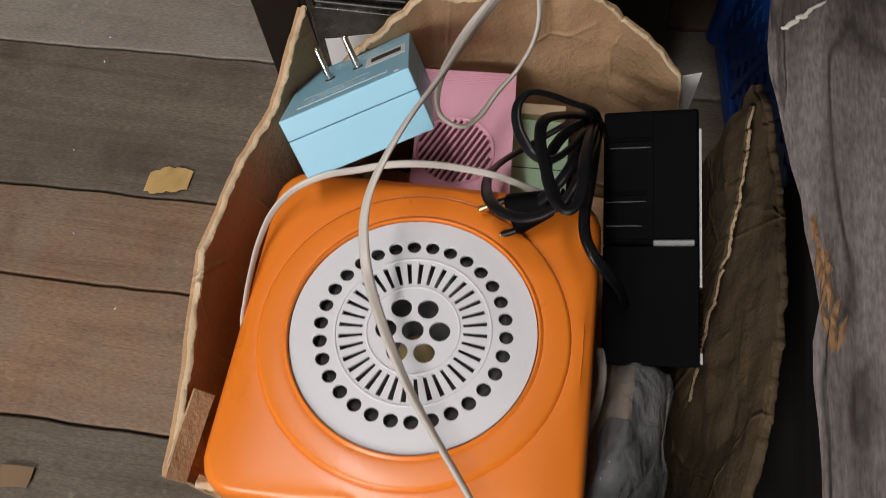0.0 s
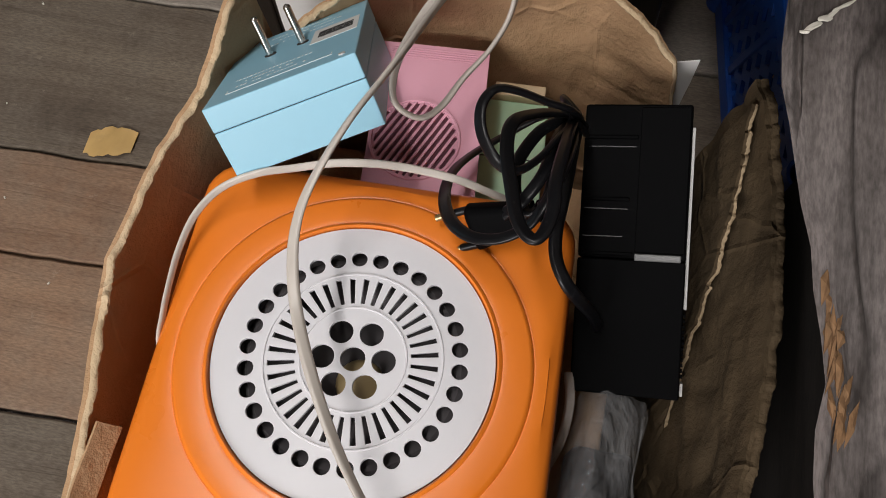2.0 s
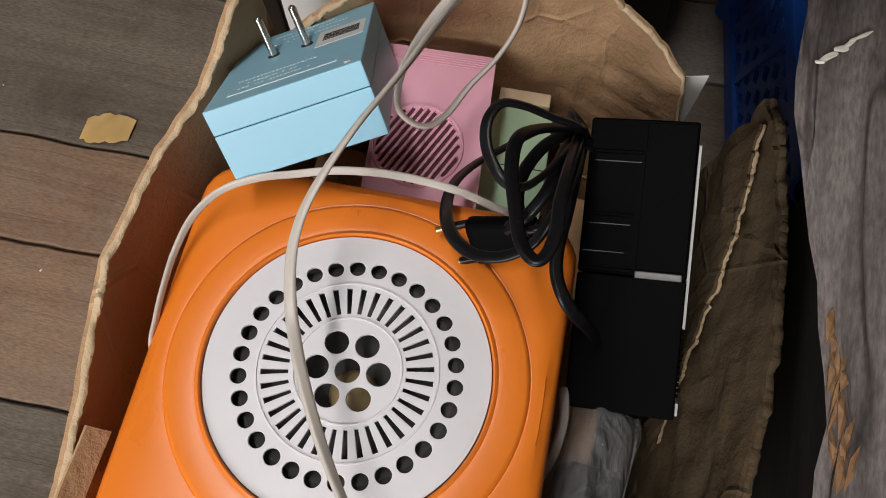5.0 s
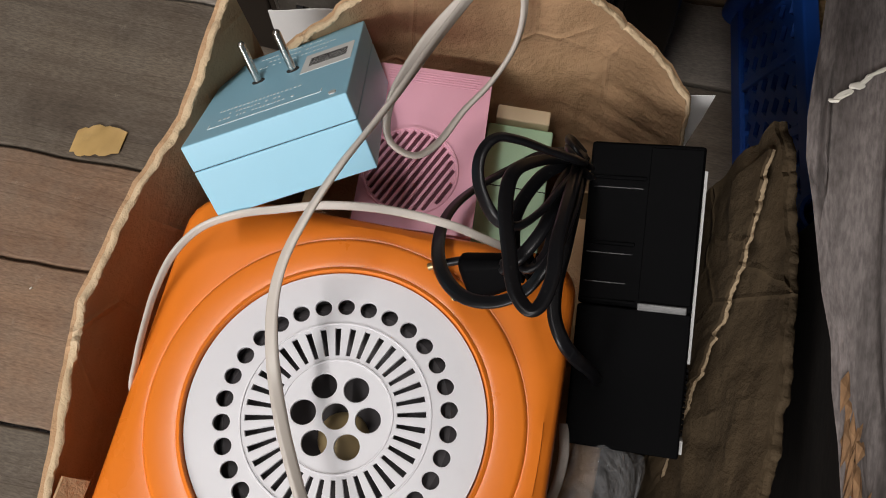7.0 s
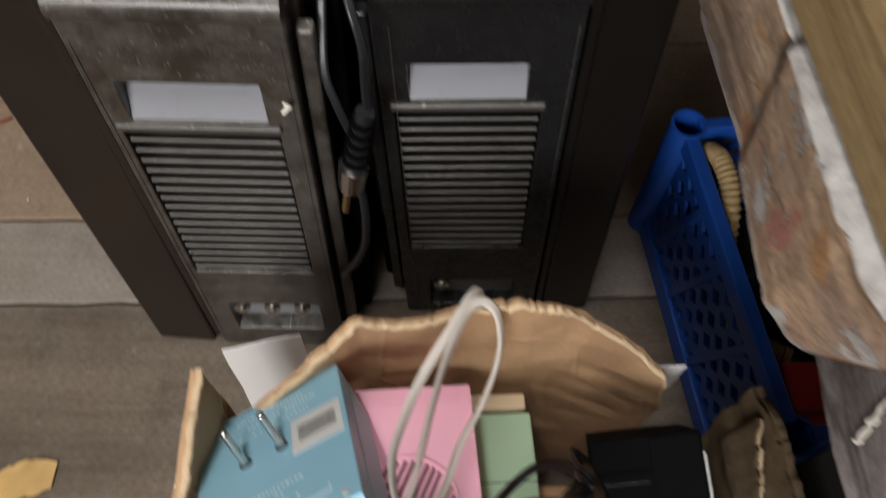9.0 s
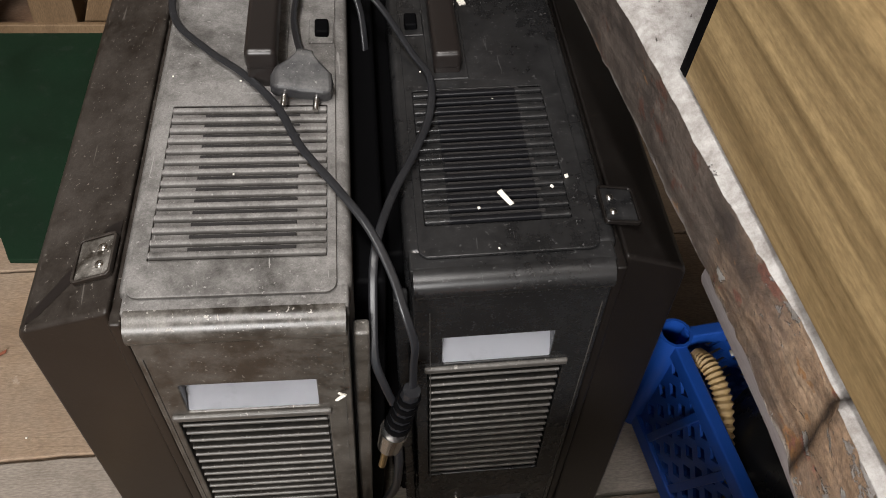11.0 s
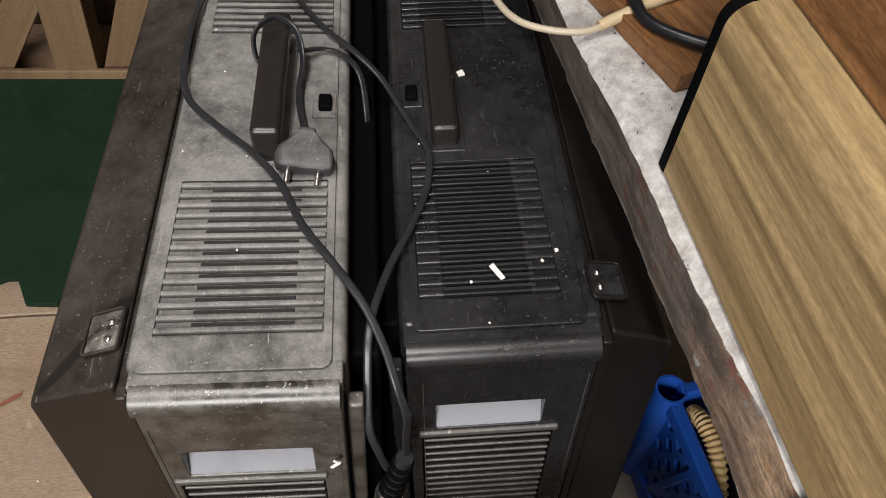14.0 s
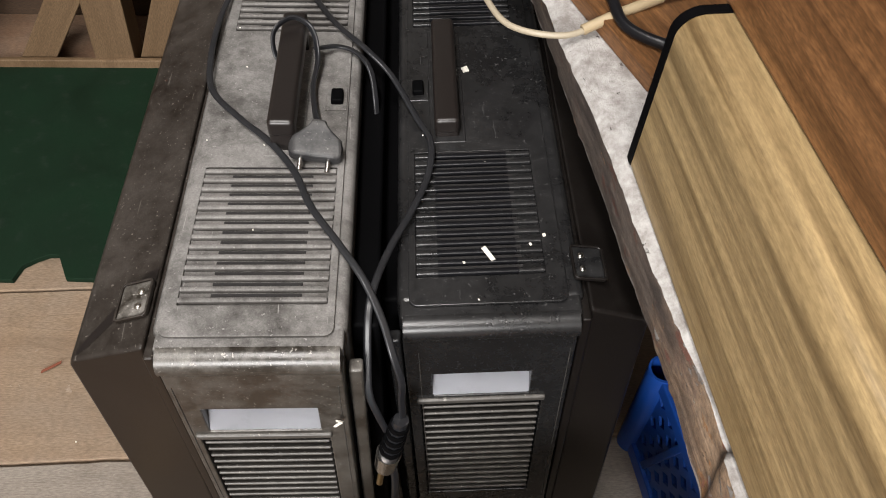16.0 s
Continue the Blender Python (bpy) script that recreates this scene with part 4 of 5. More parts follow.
part("strand", sweep([(0.034, 0.318, 0.252), (0.0191, 0.3165, 0.262), (-0.0002, 0.3177, 0.2698), (-0.0205, 0.3174, 0.2739), (-0.040, 0.315, 0.278), (-0.0616, 0.3103, 0.2800), (-0.080, 0.304, 0.2800), (-0.0975, 0.2970, 0.2810), (-0.1150, 0.2885, 0.2750), (-0.1255, 0.2745, 0.2700), (-0.1300, 0.258, 0.2650), (-0.1312, 0.2426, 0.2610), (-0.1312, 0.2246, 0.2560), (-0.1310, 0.2092, 0.246), (-0.131, 0.198, 0.20)], twin(0.0012), 8, 2.0), CORD, flex)
part("strand", sweep([(0.0755, 0.250, 0.19), (0.0785, 0.232, 0.190), (0.0775, 0.212, 0.178), (0.073, 0.195, 0.14)], TW, 8), CORD, flex)

# ---- clear bag ----
grid = []
for j in range(15):
    v = j / 14
    row = []
    for i in range(25):
        u = i / 24
        a = math.pi * (0.04 + 0.92 * u)
        wide = 0.022 + 0.014 * (1 - v) ** 1.3
        p = Vector((0.1035 - 0.010 * (1 - v) - wide * math.cos(a), 0.128 + 0.118 * v, 0.140 + (0.060 + 0.012 * math.sin(2.2 * a)) * math.sin(a) * (1 - 0.35 * v ** 3) + 0.014 * v))
        row.append(crumple(p, 40, 0.0095) + Vector((0, 0, crease(p, 41, 0.004))))
    grid.append(row)
bag = tagged(part("plastic_bag", strip_mesh(grid, 0.0003), CLEAR), "clear crumpled plastic bag beside the loudspeaker", "plastic bag")
dark_box = tagged(part("dark_block", rbox(0.086, 0.122, 0.135, 0.215, 0.120, 0.168, 0.004), BLACK), "black plastic block inside the clear bag", "block")

# ---- white sheets behind the box ----
bm = strip_mesh([[crumple(Vector((-0.152 + 0.046 * u, 0.452 + 0.010 * u + 0.004 * v, 0.02 + 0.182 * v)), 50, 0.002) for u in [i / 8 for i in range(9)]] for v in [j / 8 for j in range(9)]], 0.0006)
tagged(part("paper_sheet", bm, PAPER), "white paper sheet standing behind the cardboard box", "paper")
bm = strip_mesh([[crumple(Vector((0.090 + 0.030 * u, 0.446 - 0.006 * u, 0.02 + (0.185 + 0.025 * u) * v)), 51, 0.0015) for u in [i / 6 for i in range(7)]] for v in [j / 8 for j in range(9)]], 0.0006)
tagged(part("paper_sheet", bm, PAPER), "white paper sheet standing behind the cardboard box", "paper")

# ---- weathered beam and the near-black board added in its shaded gap ----
bm = bmesh.new()
ROWS_Y = 46
grid = []
for j in range(ROWS_Y + 1):
    y = -0.15 + 0.75 * j / ROWS_Y
    left = hill(y, ((-0.15, 0.150), (0.15, 0.1447), (0.205, 0.1415), (0.245, 0.1362), (0.275, 0.1372), (0.32, 0.1275), (0.345, 0.1215), (0.39, 0.1235), (0.437, 0.1260), (0.503, 0.1247), (0.566, 0.1195), (0.6, 0.1170)))
    left += 0.0012 * noise.noise(Vector((0, y * 70, 0))) + 0.002 * noise.noise(Vector((3, y * 22, 0)))
    bite = 0.006 * math.exp(-((y - 0.232) / 0.024) ** 2)
    cut = 1.0 if y < 0.40 else max(0.0, 1 - (y - 0.40) / 0.03)
    ring = [(left + 0.003 + 0.040 * cut, 0.338), (left + bite * 1.5 + 0.016 * cut, 0.350 - 0.004 * (1 - cut)), (left + bite, 0.362), (left + 0.004 + bite, 0.3688)]
    ring += [(left + 0.012 + 0.018 * k, 0.3700 + 0.0020 * noise.noise(Vector((k * 1.7, y * 5, 4))) - (bite * 0.7 if k == 0 else 0)) for k in range(13)]
    ring += [(left + 0.245, 0.36), (left + 0.245, 0.338)]
    grid.append([bm.verts.new((x, y, z)) for x, z in ring])
for r, s2 in zip(grid, grid[1:]):
    for i in range(len(r)):
        k = (i + 1) % len(r)
        bm.faces.new((r[i], r[k], s2[k], s2[i]))
bm.faces.new(grid[0])
bm.faces.new(grid[-1][::-1])
beam = thing("wooden_beam", pose(0, 0, 0), "weathered grey wooden beam under the painted table", "beam")
part("timber", bm, OLDWOOD, beam)
# smooth side face, its colour lightened for the light that falls on it
LIT_PLANED = grainy("lit_planed_wood", (0.44, 0.40, 0.405), (0.28, 0.25, 0.25), None, 1, 1.2, 0.6, 0.2, 0.5, 0.4, 0.2).m
part("planed_side", strip_mesh([[Vector((hill(0.425 + 0.175 * i / 30, ((0.425, 0.1247), (0.437, 0.1252), (0.503, 0.1239), (0.566, 0.1187), (0.6, 0.1162))) + (0.002 if z < 0.341 else 0.0), 0.425 + 0.175 * i / 30, z)) for i in range(31)] for z in (0.3385, 0.345, 0.355, 0.366)], 0.0012), LIT_PLANED, beam, "smooth planed side, lightened as if lit")
# added board, near-black to stand in for the shade below the beam
part("apron", rbox(0.192, 0.208, -0.14, 0.395, FLOOR, 0.3385, 0.002), grainy("gap_shade_wood", (0.022, 0.017, 0.014), (0.010, 0.008, 0.007), None, 1, 0.8, 0.8, 0.3).m, beam, "near-black board added for the shaded gap")
part("trestle_post", rbox(0.30, 0.36, -0.12, -0.04, FLOOR, 0.339, 0.003), OLDWOOD, beam)
for i in range(26):
    y = random.uniform(0.208, 0.262)
    l, w = random.uniform(0.004, 0.010), random.uniform(0.0008, 0.0022)
    bm = bmesh.new()
    a = [bm.verts.new(p) for p in ((0, -l, 0), (w, -l * 0.2, 0.0006), (w * 0.4, l, 0), (-w, l * 0.3, 0.0008), (0, 0, -0.002), (0, 0, 0.0018))]
    for q in ((0, 1, 5), (1, 2, 5), (2, 3, 5), (3, 0, 5), (1, 0, 4), (2, 1, 4), (3, 2, 4), (0, 3, 4)):
        bm.faces.new([a[k] for k in q])
    bm.transform(pose(hill(y, ((0.2, 0.1465), (0.235, 0.1430), (0.262, 0.1400))) + abs(random.gauss(0, 0.004)), y, 0.3670 + random.uniform(-0.002, 0.002), random.uniform(-14, 14), random.uniform(-25, 25), random.uniform(-16, 12)))
    part("splinter", bm, SPLINT, beam, "broken splinter", smooth=False)
for k, (u, l, w, a) in enumerate(((0.1300, 0.0050, 0.0012, 40), (0.1345, 0.0030, 0.0016, 20), (0.1375, 0.0046, 0.0010, 55), (0.1415, 0.0060, 0.0008, 38), (0.1275, 0.0020, 0.0009, 10))):
    bm = bmesh.new()
    bmesh.ops.create_icosphere(bm, subdivisions=2, radius=1)
    for v in bm.verts:
        v.co = Vector((v.co.x * l, v.co.y * w, v.co.z * 0.0005))
    rough_up(bm, 0.0007, 500, k)
    bm.transform(pose(u, 0.3575 + (u - 0.127) * 1.05, 0.3718, 0, 0, a))
    part("paint_fleck", bm, CHIP, beam, "fleck of white paint")

# ---- table with flaking paint ----
table = thing("painted_table", pose(0, 0, 0), "old wooden table with flaking white paint", "table")
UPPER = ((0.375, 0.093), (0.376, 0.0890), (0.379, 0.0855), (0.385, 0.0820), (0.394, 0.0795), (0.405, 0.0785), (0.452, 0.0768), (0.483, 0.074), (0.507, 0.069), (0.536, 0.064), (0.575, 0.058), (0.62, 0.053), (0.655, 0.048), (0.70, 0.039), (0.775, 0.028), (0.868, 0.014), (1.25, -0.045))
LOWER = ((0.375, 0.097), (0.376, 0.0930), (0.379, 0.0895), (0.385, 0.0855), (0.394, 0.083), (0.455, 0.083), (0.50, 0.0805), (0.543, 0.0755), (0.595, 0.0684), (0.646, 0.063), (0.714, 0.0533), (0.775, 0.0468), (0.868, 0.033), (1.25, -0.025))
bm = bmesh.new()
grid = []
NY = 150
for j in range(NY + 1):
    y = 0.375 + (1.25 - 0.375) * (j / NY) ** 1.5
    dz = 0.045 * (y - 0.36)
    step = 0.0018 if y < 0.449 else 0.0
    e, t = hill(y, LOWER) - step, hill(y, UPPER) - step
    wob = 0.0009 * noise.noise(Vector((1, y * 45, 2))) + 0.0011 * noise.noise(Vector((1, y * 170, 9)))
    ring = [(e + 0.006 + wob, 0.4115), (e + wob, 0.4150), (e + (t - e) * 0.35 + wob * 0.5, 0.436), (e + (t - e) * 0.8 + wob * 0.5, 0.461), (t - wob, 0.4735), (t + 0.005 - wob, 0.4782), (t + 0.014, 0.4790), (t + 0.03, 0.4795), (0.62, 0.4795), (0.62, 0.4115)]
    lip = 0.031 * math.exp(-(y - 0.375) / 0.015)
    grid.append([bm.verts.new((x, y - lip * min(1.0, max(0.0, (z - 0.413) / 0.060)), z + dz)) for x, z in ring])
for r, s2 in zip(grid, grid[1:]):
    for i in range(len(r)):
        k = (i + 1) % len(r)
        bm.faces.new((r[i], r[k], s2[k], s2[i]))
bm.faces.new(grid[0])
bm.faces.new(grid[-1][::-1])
tmp = bmesh.new()
cells = [[tmp.verts.new((x, 0.3722 - 0.0276 * v + 0.0006 * noise.noise(Vector((x * 90, v * 3, 5))), 0.4160 + 0.0535 * v)) for x in [0.098 + 0.522 * i / 60 for i in range(61)]] for v in (0.0, 0.33, 0.66, 0.93)]
for r, q in zip(cells, cells[1:]):
    for a, b2, c2, d in zip(r, r[1:], q[1:], q):
        tmp.faces.new((a, b2, c2, d))
bmesh.ops.solidify(tmp, geom=list(tmp.faces), thickness=0.0008)
part("ochre_edge", tmp, OCHRE, table, "ochre painted front edge")
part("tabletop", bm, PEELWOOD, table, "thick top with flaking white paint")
for x, y in ((0.56, 0.40), (0.56, 1.18), (0.16, 1.18)):
    part("leg", rbox(x - 0.025, x + 0.025, y - 0.025, y + 0.025, FLOOR, 0.418 + 0.04 * (y - 0.40), 0.004), PEELWOOD, table)

# ---- small television on the table ----
tv = thing("small_television", pose(0.0843, 0.3635, 0.4810, 2.6, 0, 5.5), "small television in a pale wood-grain cabinet with black trim", "television")
TD, TH, TWD, TR = 0.2515, 0.0975, 0.26, 0.012


def shell(y0, y1, grow, material, name, label=""):
    """The cabinet's section, rounded at its upper edges, drawn out from front to back."""
    r = TR + grow
    ring = [(-grow, 0.0)] + [(TR - r * math.cos(radians(a)), TH - TR + r * math.sin(radians(a))) for a in range(0, 91, 10)]
    ring += [(TWD - TR + r * math.sin(radians(a)), TH - TR + r * math.cos(radians(a))) for a in range(0, 91, 10)] + [(TWD + grow, 0.0)]
    bm = bmesh.new()
    lo = [bm.verts.new((x, y0, z)) for x, z in ring]
    hi = [bm.verts.new((x, y1, z)) for x, z in ring]
    bm.faces.new(lo)
    bm.faces.new(hi[::-1])
    for i in range(len(lo)):
        k = (i + 1) % len(lo)
        bm.faces.new((lo[k], lo[i], hi[i], hi[k]))
    bmesh.ops.recalc_face_normals(bm, faces=bm.faces)
    return part(name, bm, material, tv, label)


shell(0.004, TD - 0.006, 0.0, VENEER, "cabinet", "pale wood-grain wrap")
shell(TD - 0.006, TD, 0.0006, BLACK, "edge_trim", "black plastic edge trim")
bm = plate(rrect(-0.001, TWD + 0.001, 0.001, TH + 0.001, 0.014, 6), [rrect(0.013, TWD - 0.013, 0.012, TH - 0.012, 0.005, 4)], 0.014, 0.003)
bm.transform(Matrix(((1, 0, 0, 0), (0, 0, -1, -0.006), (0, 1, 0, 0), (0, 0, 0, 1))))
part("bezel", bm, BLACK, tv, "black rounded screen surround")
part("screen", rbox(0.010, TWD - 0.010, -0.0005, 0.003, 0.008, TH - 0.008, 0), GLASSY, tv, "blank pale grey screen")
# cabinet on top of it
cab = thing("wooden_cabinet", pose(0.1137, 0.372, 0.5792, 2.6, 0, 7.2), "brown wood-grain cabinet standing on the small television", "cabinet")
part("body", rbox(0.0, 0.23, 0.0, 0.30, 0.0, 0.24, 0.002), BROWN, cab)
for x, y in ((0.02, 0.02), (0.20, 0.02)):
    part("foot", rbox(x, x + 0.012, y, y + 0.012, -0.0012, 0.001, 0), RUBBER, cab)
board = thing("wooden_board", pose(0.0807, 0.6654, 0.4935, 2.5, 0, 22), "brown wood-grain board lying on the painted table", "board")
part("panel", rbox(0.0, 0.36, 0.0, 0.30, 0.0, 0.012, 0.001), BROWN, board)

# ---- wires on the table ----
wire = thing("cut_wire", pose(0, 0, 0), "yellowed cut wire with bare copper ends", "wire")
ROUND = [(math.cos(a * math.pi / 5), math.sin(a * math.pi / 5)) for a in range(10)]


def disc(r):
    return [(r * x, r * y) for x, y in ROUND]


part("insulation", sweep([(-0.0107, 0.7606, 0.497), (-0.0004, 0.729, 0.4985), (0.0144, 0.716, 0.499), (0.0366, 0.711, 0.500), (0.0540, 0.716, 0.502)], disc(0.0021), 8), plastic("yellowed_wire", (0.34, 0.29, 0.21), 0.5).m, wire)
part("sleeve", sweep([(0.0480, 0.7145, 0.5015), (0.070, 0.722, 0.508), (0.0985, 0.7334, 0.5125)], disc(0.0034), 8), plastic("yellowed_sleeve", (0.36, 0.28, 0.17), 0.5).m, wire)
part("insulation", sweep([(0.0985, 0.7334, 0.5125), (0.120, 0.740, 0.5125), (0.16, 0.75, 0.514)], disc(0.0019), 6), PAPER, wire)
for d in ((-0.006, 0.005, 0.002), (-0.002, 0.008, 0.0), (0.004, 0.006, 0.001)):
    part("bare_end", sweep([(-0.0107, 0.7600, 0.497), (-0.0107 + d[0] * 0.6, 0.760 + d[1], 0.498 + d[2]), (-0.0107 + d[0], 0.760 + d[1] * 1.5, 0.497)], disc(0.0007), 4), BRASS, wire, "frayed copper end")
cab2 = thing("black_cable", pose(0, 0, 0), "black round cable lying on the wooden board", "cable")
part("cable", sweep([(0.072, 0.86, 0.517), (0.068, 0.80, 0.515), (0.0665, 0.7575, 0.513), (0.0665, 0.7280, 0.514), (0.0720, 0.7050, 0.511), (0.0934, 0.6868, 0.511), (0.13, 0.672, 0.511)], disc(0.0036), 8), RUBBER, cab2)

# ---- leads of the tape recorders ----
lead2 = thing("recorder_lead", pose(0, 0, 0), "dark grey twin lead lying across both tape recorders", "cable")
LW = twin(0.00145)
TZL = 0.4020
part("cable", sweep([(-0.165, 0.940, TZL), (-0.190, 0.930, TZL), (-0.2059, 0.9048, TZL), (-0.2122, 0.8595, TZL), (-0.2117, 0.8117, TZL), (-0.2046, 0.7745, TZL), (-0.182, 0.7457, TZL), (-0.1572, 0.7186, TZL + 0.002), (-0.137, 0.6881, TZL + 0.004), (-0.123, 0.6553, TZL + 0.004), (-0.1036, 0.6249, TZL + 0.003), (-0.0871, 0.5985, TZL),
                     (-0.0760, 0.578, 0.390), (-0.0690, 0.5600, 0.376), (-0.0640, 0.5520, 0.358), (-0.0640, 0.5500, 0.338), (-0.0635, 0.5480, 0.316)], LW, 8), GREYWIRE, lead2)
part("cable", sweep([(-0.165, 0.940, TZL), (-0.1428, 0.9062, TZL), (-0.1187, 0.8609, TZL), (-0.0924, 0.8261, TZL), (-0.0718, 0.8051, 0.392), (-0.0523, 0.7648, 0.3840), (-0.0423, 0.7388, 0.3840), (-0.0452, 0.7038, 0.3840), (-0.0575, 0.6694, 0.3840), (-0.0705, 0.6401, 0.3840), (-0.0800, 0.6120, 0.3835), (-0.0845, 0.590, 0.380),
                     (-0.0855, 0.570, 0.358), (-0.0850, 0.556, 0.336), (-0.0800, 0.5500, 0.318), (-0.0745, 0.5480, 0.298)], LW, 8), GREYWIRE, lead2)
part("cable", sweep([(-0.0735, 0.548, 0.255), (-0.0705, 0.547, 0.232), (-0.0700, 0.546, 0.205), (-0.0720, 0.545, 0.175), (-0.0800, 0.545, 0.148), (-0.0890, 0.546, 0.130), (-0.0915, 0.552, 0.110)], disc(0.0030), 8), GREYWIRE, lead2)
bm = cyl((-0.0645, 0.546, 0.318), (-0.0735, 0.546, 0.265), 0.0055, 0.0078, 8)
part("connector", bm, GREYWIRE, lead2, "ribbed dark connector")
for k in range(5):
    u = 0.12 + 0.16 * k
    part("rib", cyl((-0.0645 - 0.009 * u, 0.546, 0.318 - 0.053 * u), (-0.0645 - 0.009 * (u + 0.07), 0.546, 0.318 - 0.053 * (u + 0.07)), 0.0066 + 0.0022 * u, 0.0068 + 0.0022 * u, 16), BLACK, lead2)
part("connector_collar", cyl((-0.0735, 0.546, 0.268), (-0.0765, 0.546, 0.246), 0.0092, 0.0080, 16), STEEL, lead2, "worn metal collar")
part("connector_tip", cyl((-0.0785, 0.544, 0.247), (-0.0815, 0.542, 0.224), 0.0024), BRASS, lead2, "brass connector tip")
lead3 = thing("mains_lead", pose(0, 0, 0), "grey mains lead wrapped round the carrying handle", "cable")
part("cable", sweep([(-0.145, 0.800, TZL + 0.004), (-0.158, 0.800, 0.412), (-0.160, 0.812, 0.427), (-0.147, 0.823, 0.4325), (-0.133, 0.822, 0.424), (-0.128, 0.805, 0.410), (-0.130, 0.775, 0.405), (-0.126, 0.745, 0.406), (-0.122, 0.730, 0.408)], LW, 8), GREYWIRE, lead3)
part("cable", sweep([(-0.131, 0.815, 0.410), (-0.115, 0.828, 0.4025), (-0.100, 0.822, 0.4015), (-0.0885, 0.805, 0.398), (-0.084, 0.785, 0.380), (-0.083, 0.77, 0.34)], LW, 8), GREYWIRE, lead3)
bm = rbox(-0.0135, 0.0135, -0.013, 0.016, -0.007, 0.007, 0.004, 3)
bmesh.ops.subdivide_edges(bm, edges=list(bm.edges), cuts=3, use_grid_fill=True)
for v in bm.verts:
    v.co.x *= 1.36 - 0.95 * max(0.0, min(1.0, (v.co.y - 0.001) / 0.011)) ** 0.8
    v.co.x += 0.0012 * noise.noise(v.co * 160)
    v.co.z += 0.0015 * noise.noise(v.co * 120)
p2 = part("plug", bm, dusty("dusty_plug", (0.022, 0.022, 0.025), (0.20, 0.195, 0.185), 0.6, 0.4, 0.36, 0.62).m, lead3, "grey rubber plug with two pins")
p2.matrix_local = pose(-0.1225, 0.712, 0.4085, 22, 6, -4)
for x in (-0.0095, 0.0095):
    part("pin", cyl((x, -0.010, 0), (x, -0.0215, 0), 0.0019), STEEL, p2, "nickel pin")

# ---- blue crate ----
crate = thing("plastic_crate", pose(0.1840, 0.6830, FLOOR, 0, 0, 7.5), "blue plastic mesh crate with oddments on the floor", "crate")
CW, CL, CH = 0.30, 0.26, 0.156
for x, y in ((0, 0), (CW, 0), (0, -CL), (CW, -CL)):
    bm = bmesh.new()
    ring = [[bm.verts.new((x + r * math.cos(2 * math.pi * i / 20), y + r * math.sin(2 * math.pi * i / 20), z)) for i in range(20)] for r, z in ((0.0135, 0.0), (0.0150, CH), (0.0125, CH), (0.0115, 0.02))]
    for p, q in zip(ring, ring[1:]):
        for i in range(20):
            bm.faces.new((p[i], p[(i + 1) % 20], q[(i + 1) % 20], q[i]))
    part("corner_post", bm, CRATE, crate)
for a in ((0.010, CW - 0.010, -0.006, 0.006), (0.010, CW - 0.010, -CL - 0.006, -CL + 0.006), (-0.006, 0.006, -CL + 0.01, -0.010), (CW - 0.006, CW + 0.006, -CL + 0.01, -0.010)):
    part("rim", rbox(*a, CH - 0.020, CH - 0.002, 0.002), CRATE, crate)
    part("bottom_rail", rbox(*a, 0.0, 0.022, 0.002), CRATE, crate)
part("base", rbox(0, CW, -CL, 0, 0.0, 0.004, 0.001), CRATE, crate)


def lattice(x0, x1, z0, z1, m, nx, nz, w):
    holes = []
    for i in range(nx):
        for j in range(nz):
            ox = x0 + (i + 0.5 + (0.25 if j % 2 else -0.25)) * (x1 - x0) / nx
            oz = z0 + (j + 0.5) * (z1 - z0) / nz
            hx, hz = (x1 - x0) / nx / 2 - w, (z1 - z0) / nz / 2 + 0.0005
            if ox - hx > x0 + 0.002 and ox + hx < x1 - 0.002:
                holes.append([(ox - hx, oz), (ox, oz - hz + w), (ox + hx, oz), (ox, oz + hz - w)])
    bm = plate([(x0, z0), (x1, z0), (x1, z1), (x0, z1)], holes, 0.003)
    bm.transform(m)
    part("mesh_side", bm, CRATE, crate, "blue lattice side")


lattice(0.006, CL - 0.006, 0.018, CH - 0.018, Matrix(((0, 0, 1, 0.0015), (-1, 0, 0, 0), (0, 1, 0, 0), (0, 0, 0, 1))), 12, 6, 0.0022)
lattice(0.006, CW - 0.006, 0.018, CH - 0.018, Matrix(((1, 0, 0, 0), (0, 0, 1, 0.0015), (0, 1, 0, 0), (0, 0, 0, 1))), 13, 6, 0.0022)
for y in (-0.032, -0.085, -0.150):
    part("brace", rbox(-0.004, 0.004, -0.004, 0.004, 0.0, CH - 0.004, 0.001, m=pose(0.0, y, 0, 16, 0, 0)), CRATE, crate)
hose = thing("corrugated_hose", pose(0, 0, 0), "tan ribbed plastic hose curled inside the crate", "hose")
hp = smooth_path([(0.204, 0.668, 0.126), (0.207, 0.650, 0.136), (0.212, 0.622, 0.130), (0.211, 0.588, 0.108), (0.214, 0.560, 0.088), (0.222, 0.530, 0.075), (0.236, 0.510, 0.085), (0.252, 0.500, 0.090)], 40)
part("pipe", sweep(hp[::2], disc(0.0075), 2, scale=lambda u: 1.0 + 0.13 * math.sin(u * 2 * math.pi * 44)), HOSE, hose)
bm = bmesh.new()
bmesh.ops.create_icosphere(bm, subdivisions=4, radius=1)
for v in bm.verts:
    v.co = Vector((0.332 + v.co.x * 0.118, 0.578 + v.co.y * 0.090, 0.085 + v.co.z * 0.078))
    v.co = crumple(v.co, 70, 0.012)
    v.co.z = max(v.co.z, FLOOR + 0.005)
tagged(part("bin_bag", bm, BAG, angle=60), "crumpled shiny black plastic sack in the blue crate", "sack")
w2 = thing("thin_cable", pose(0, 0, 0), "pale grey twin cable inside the blue crate", "cable")
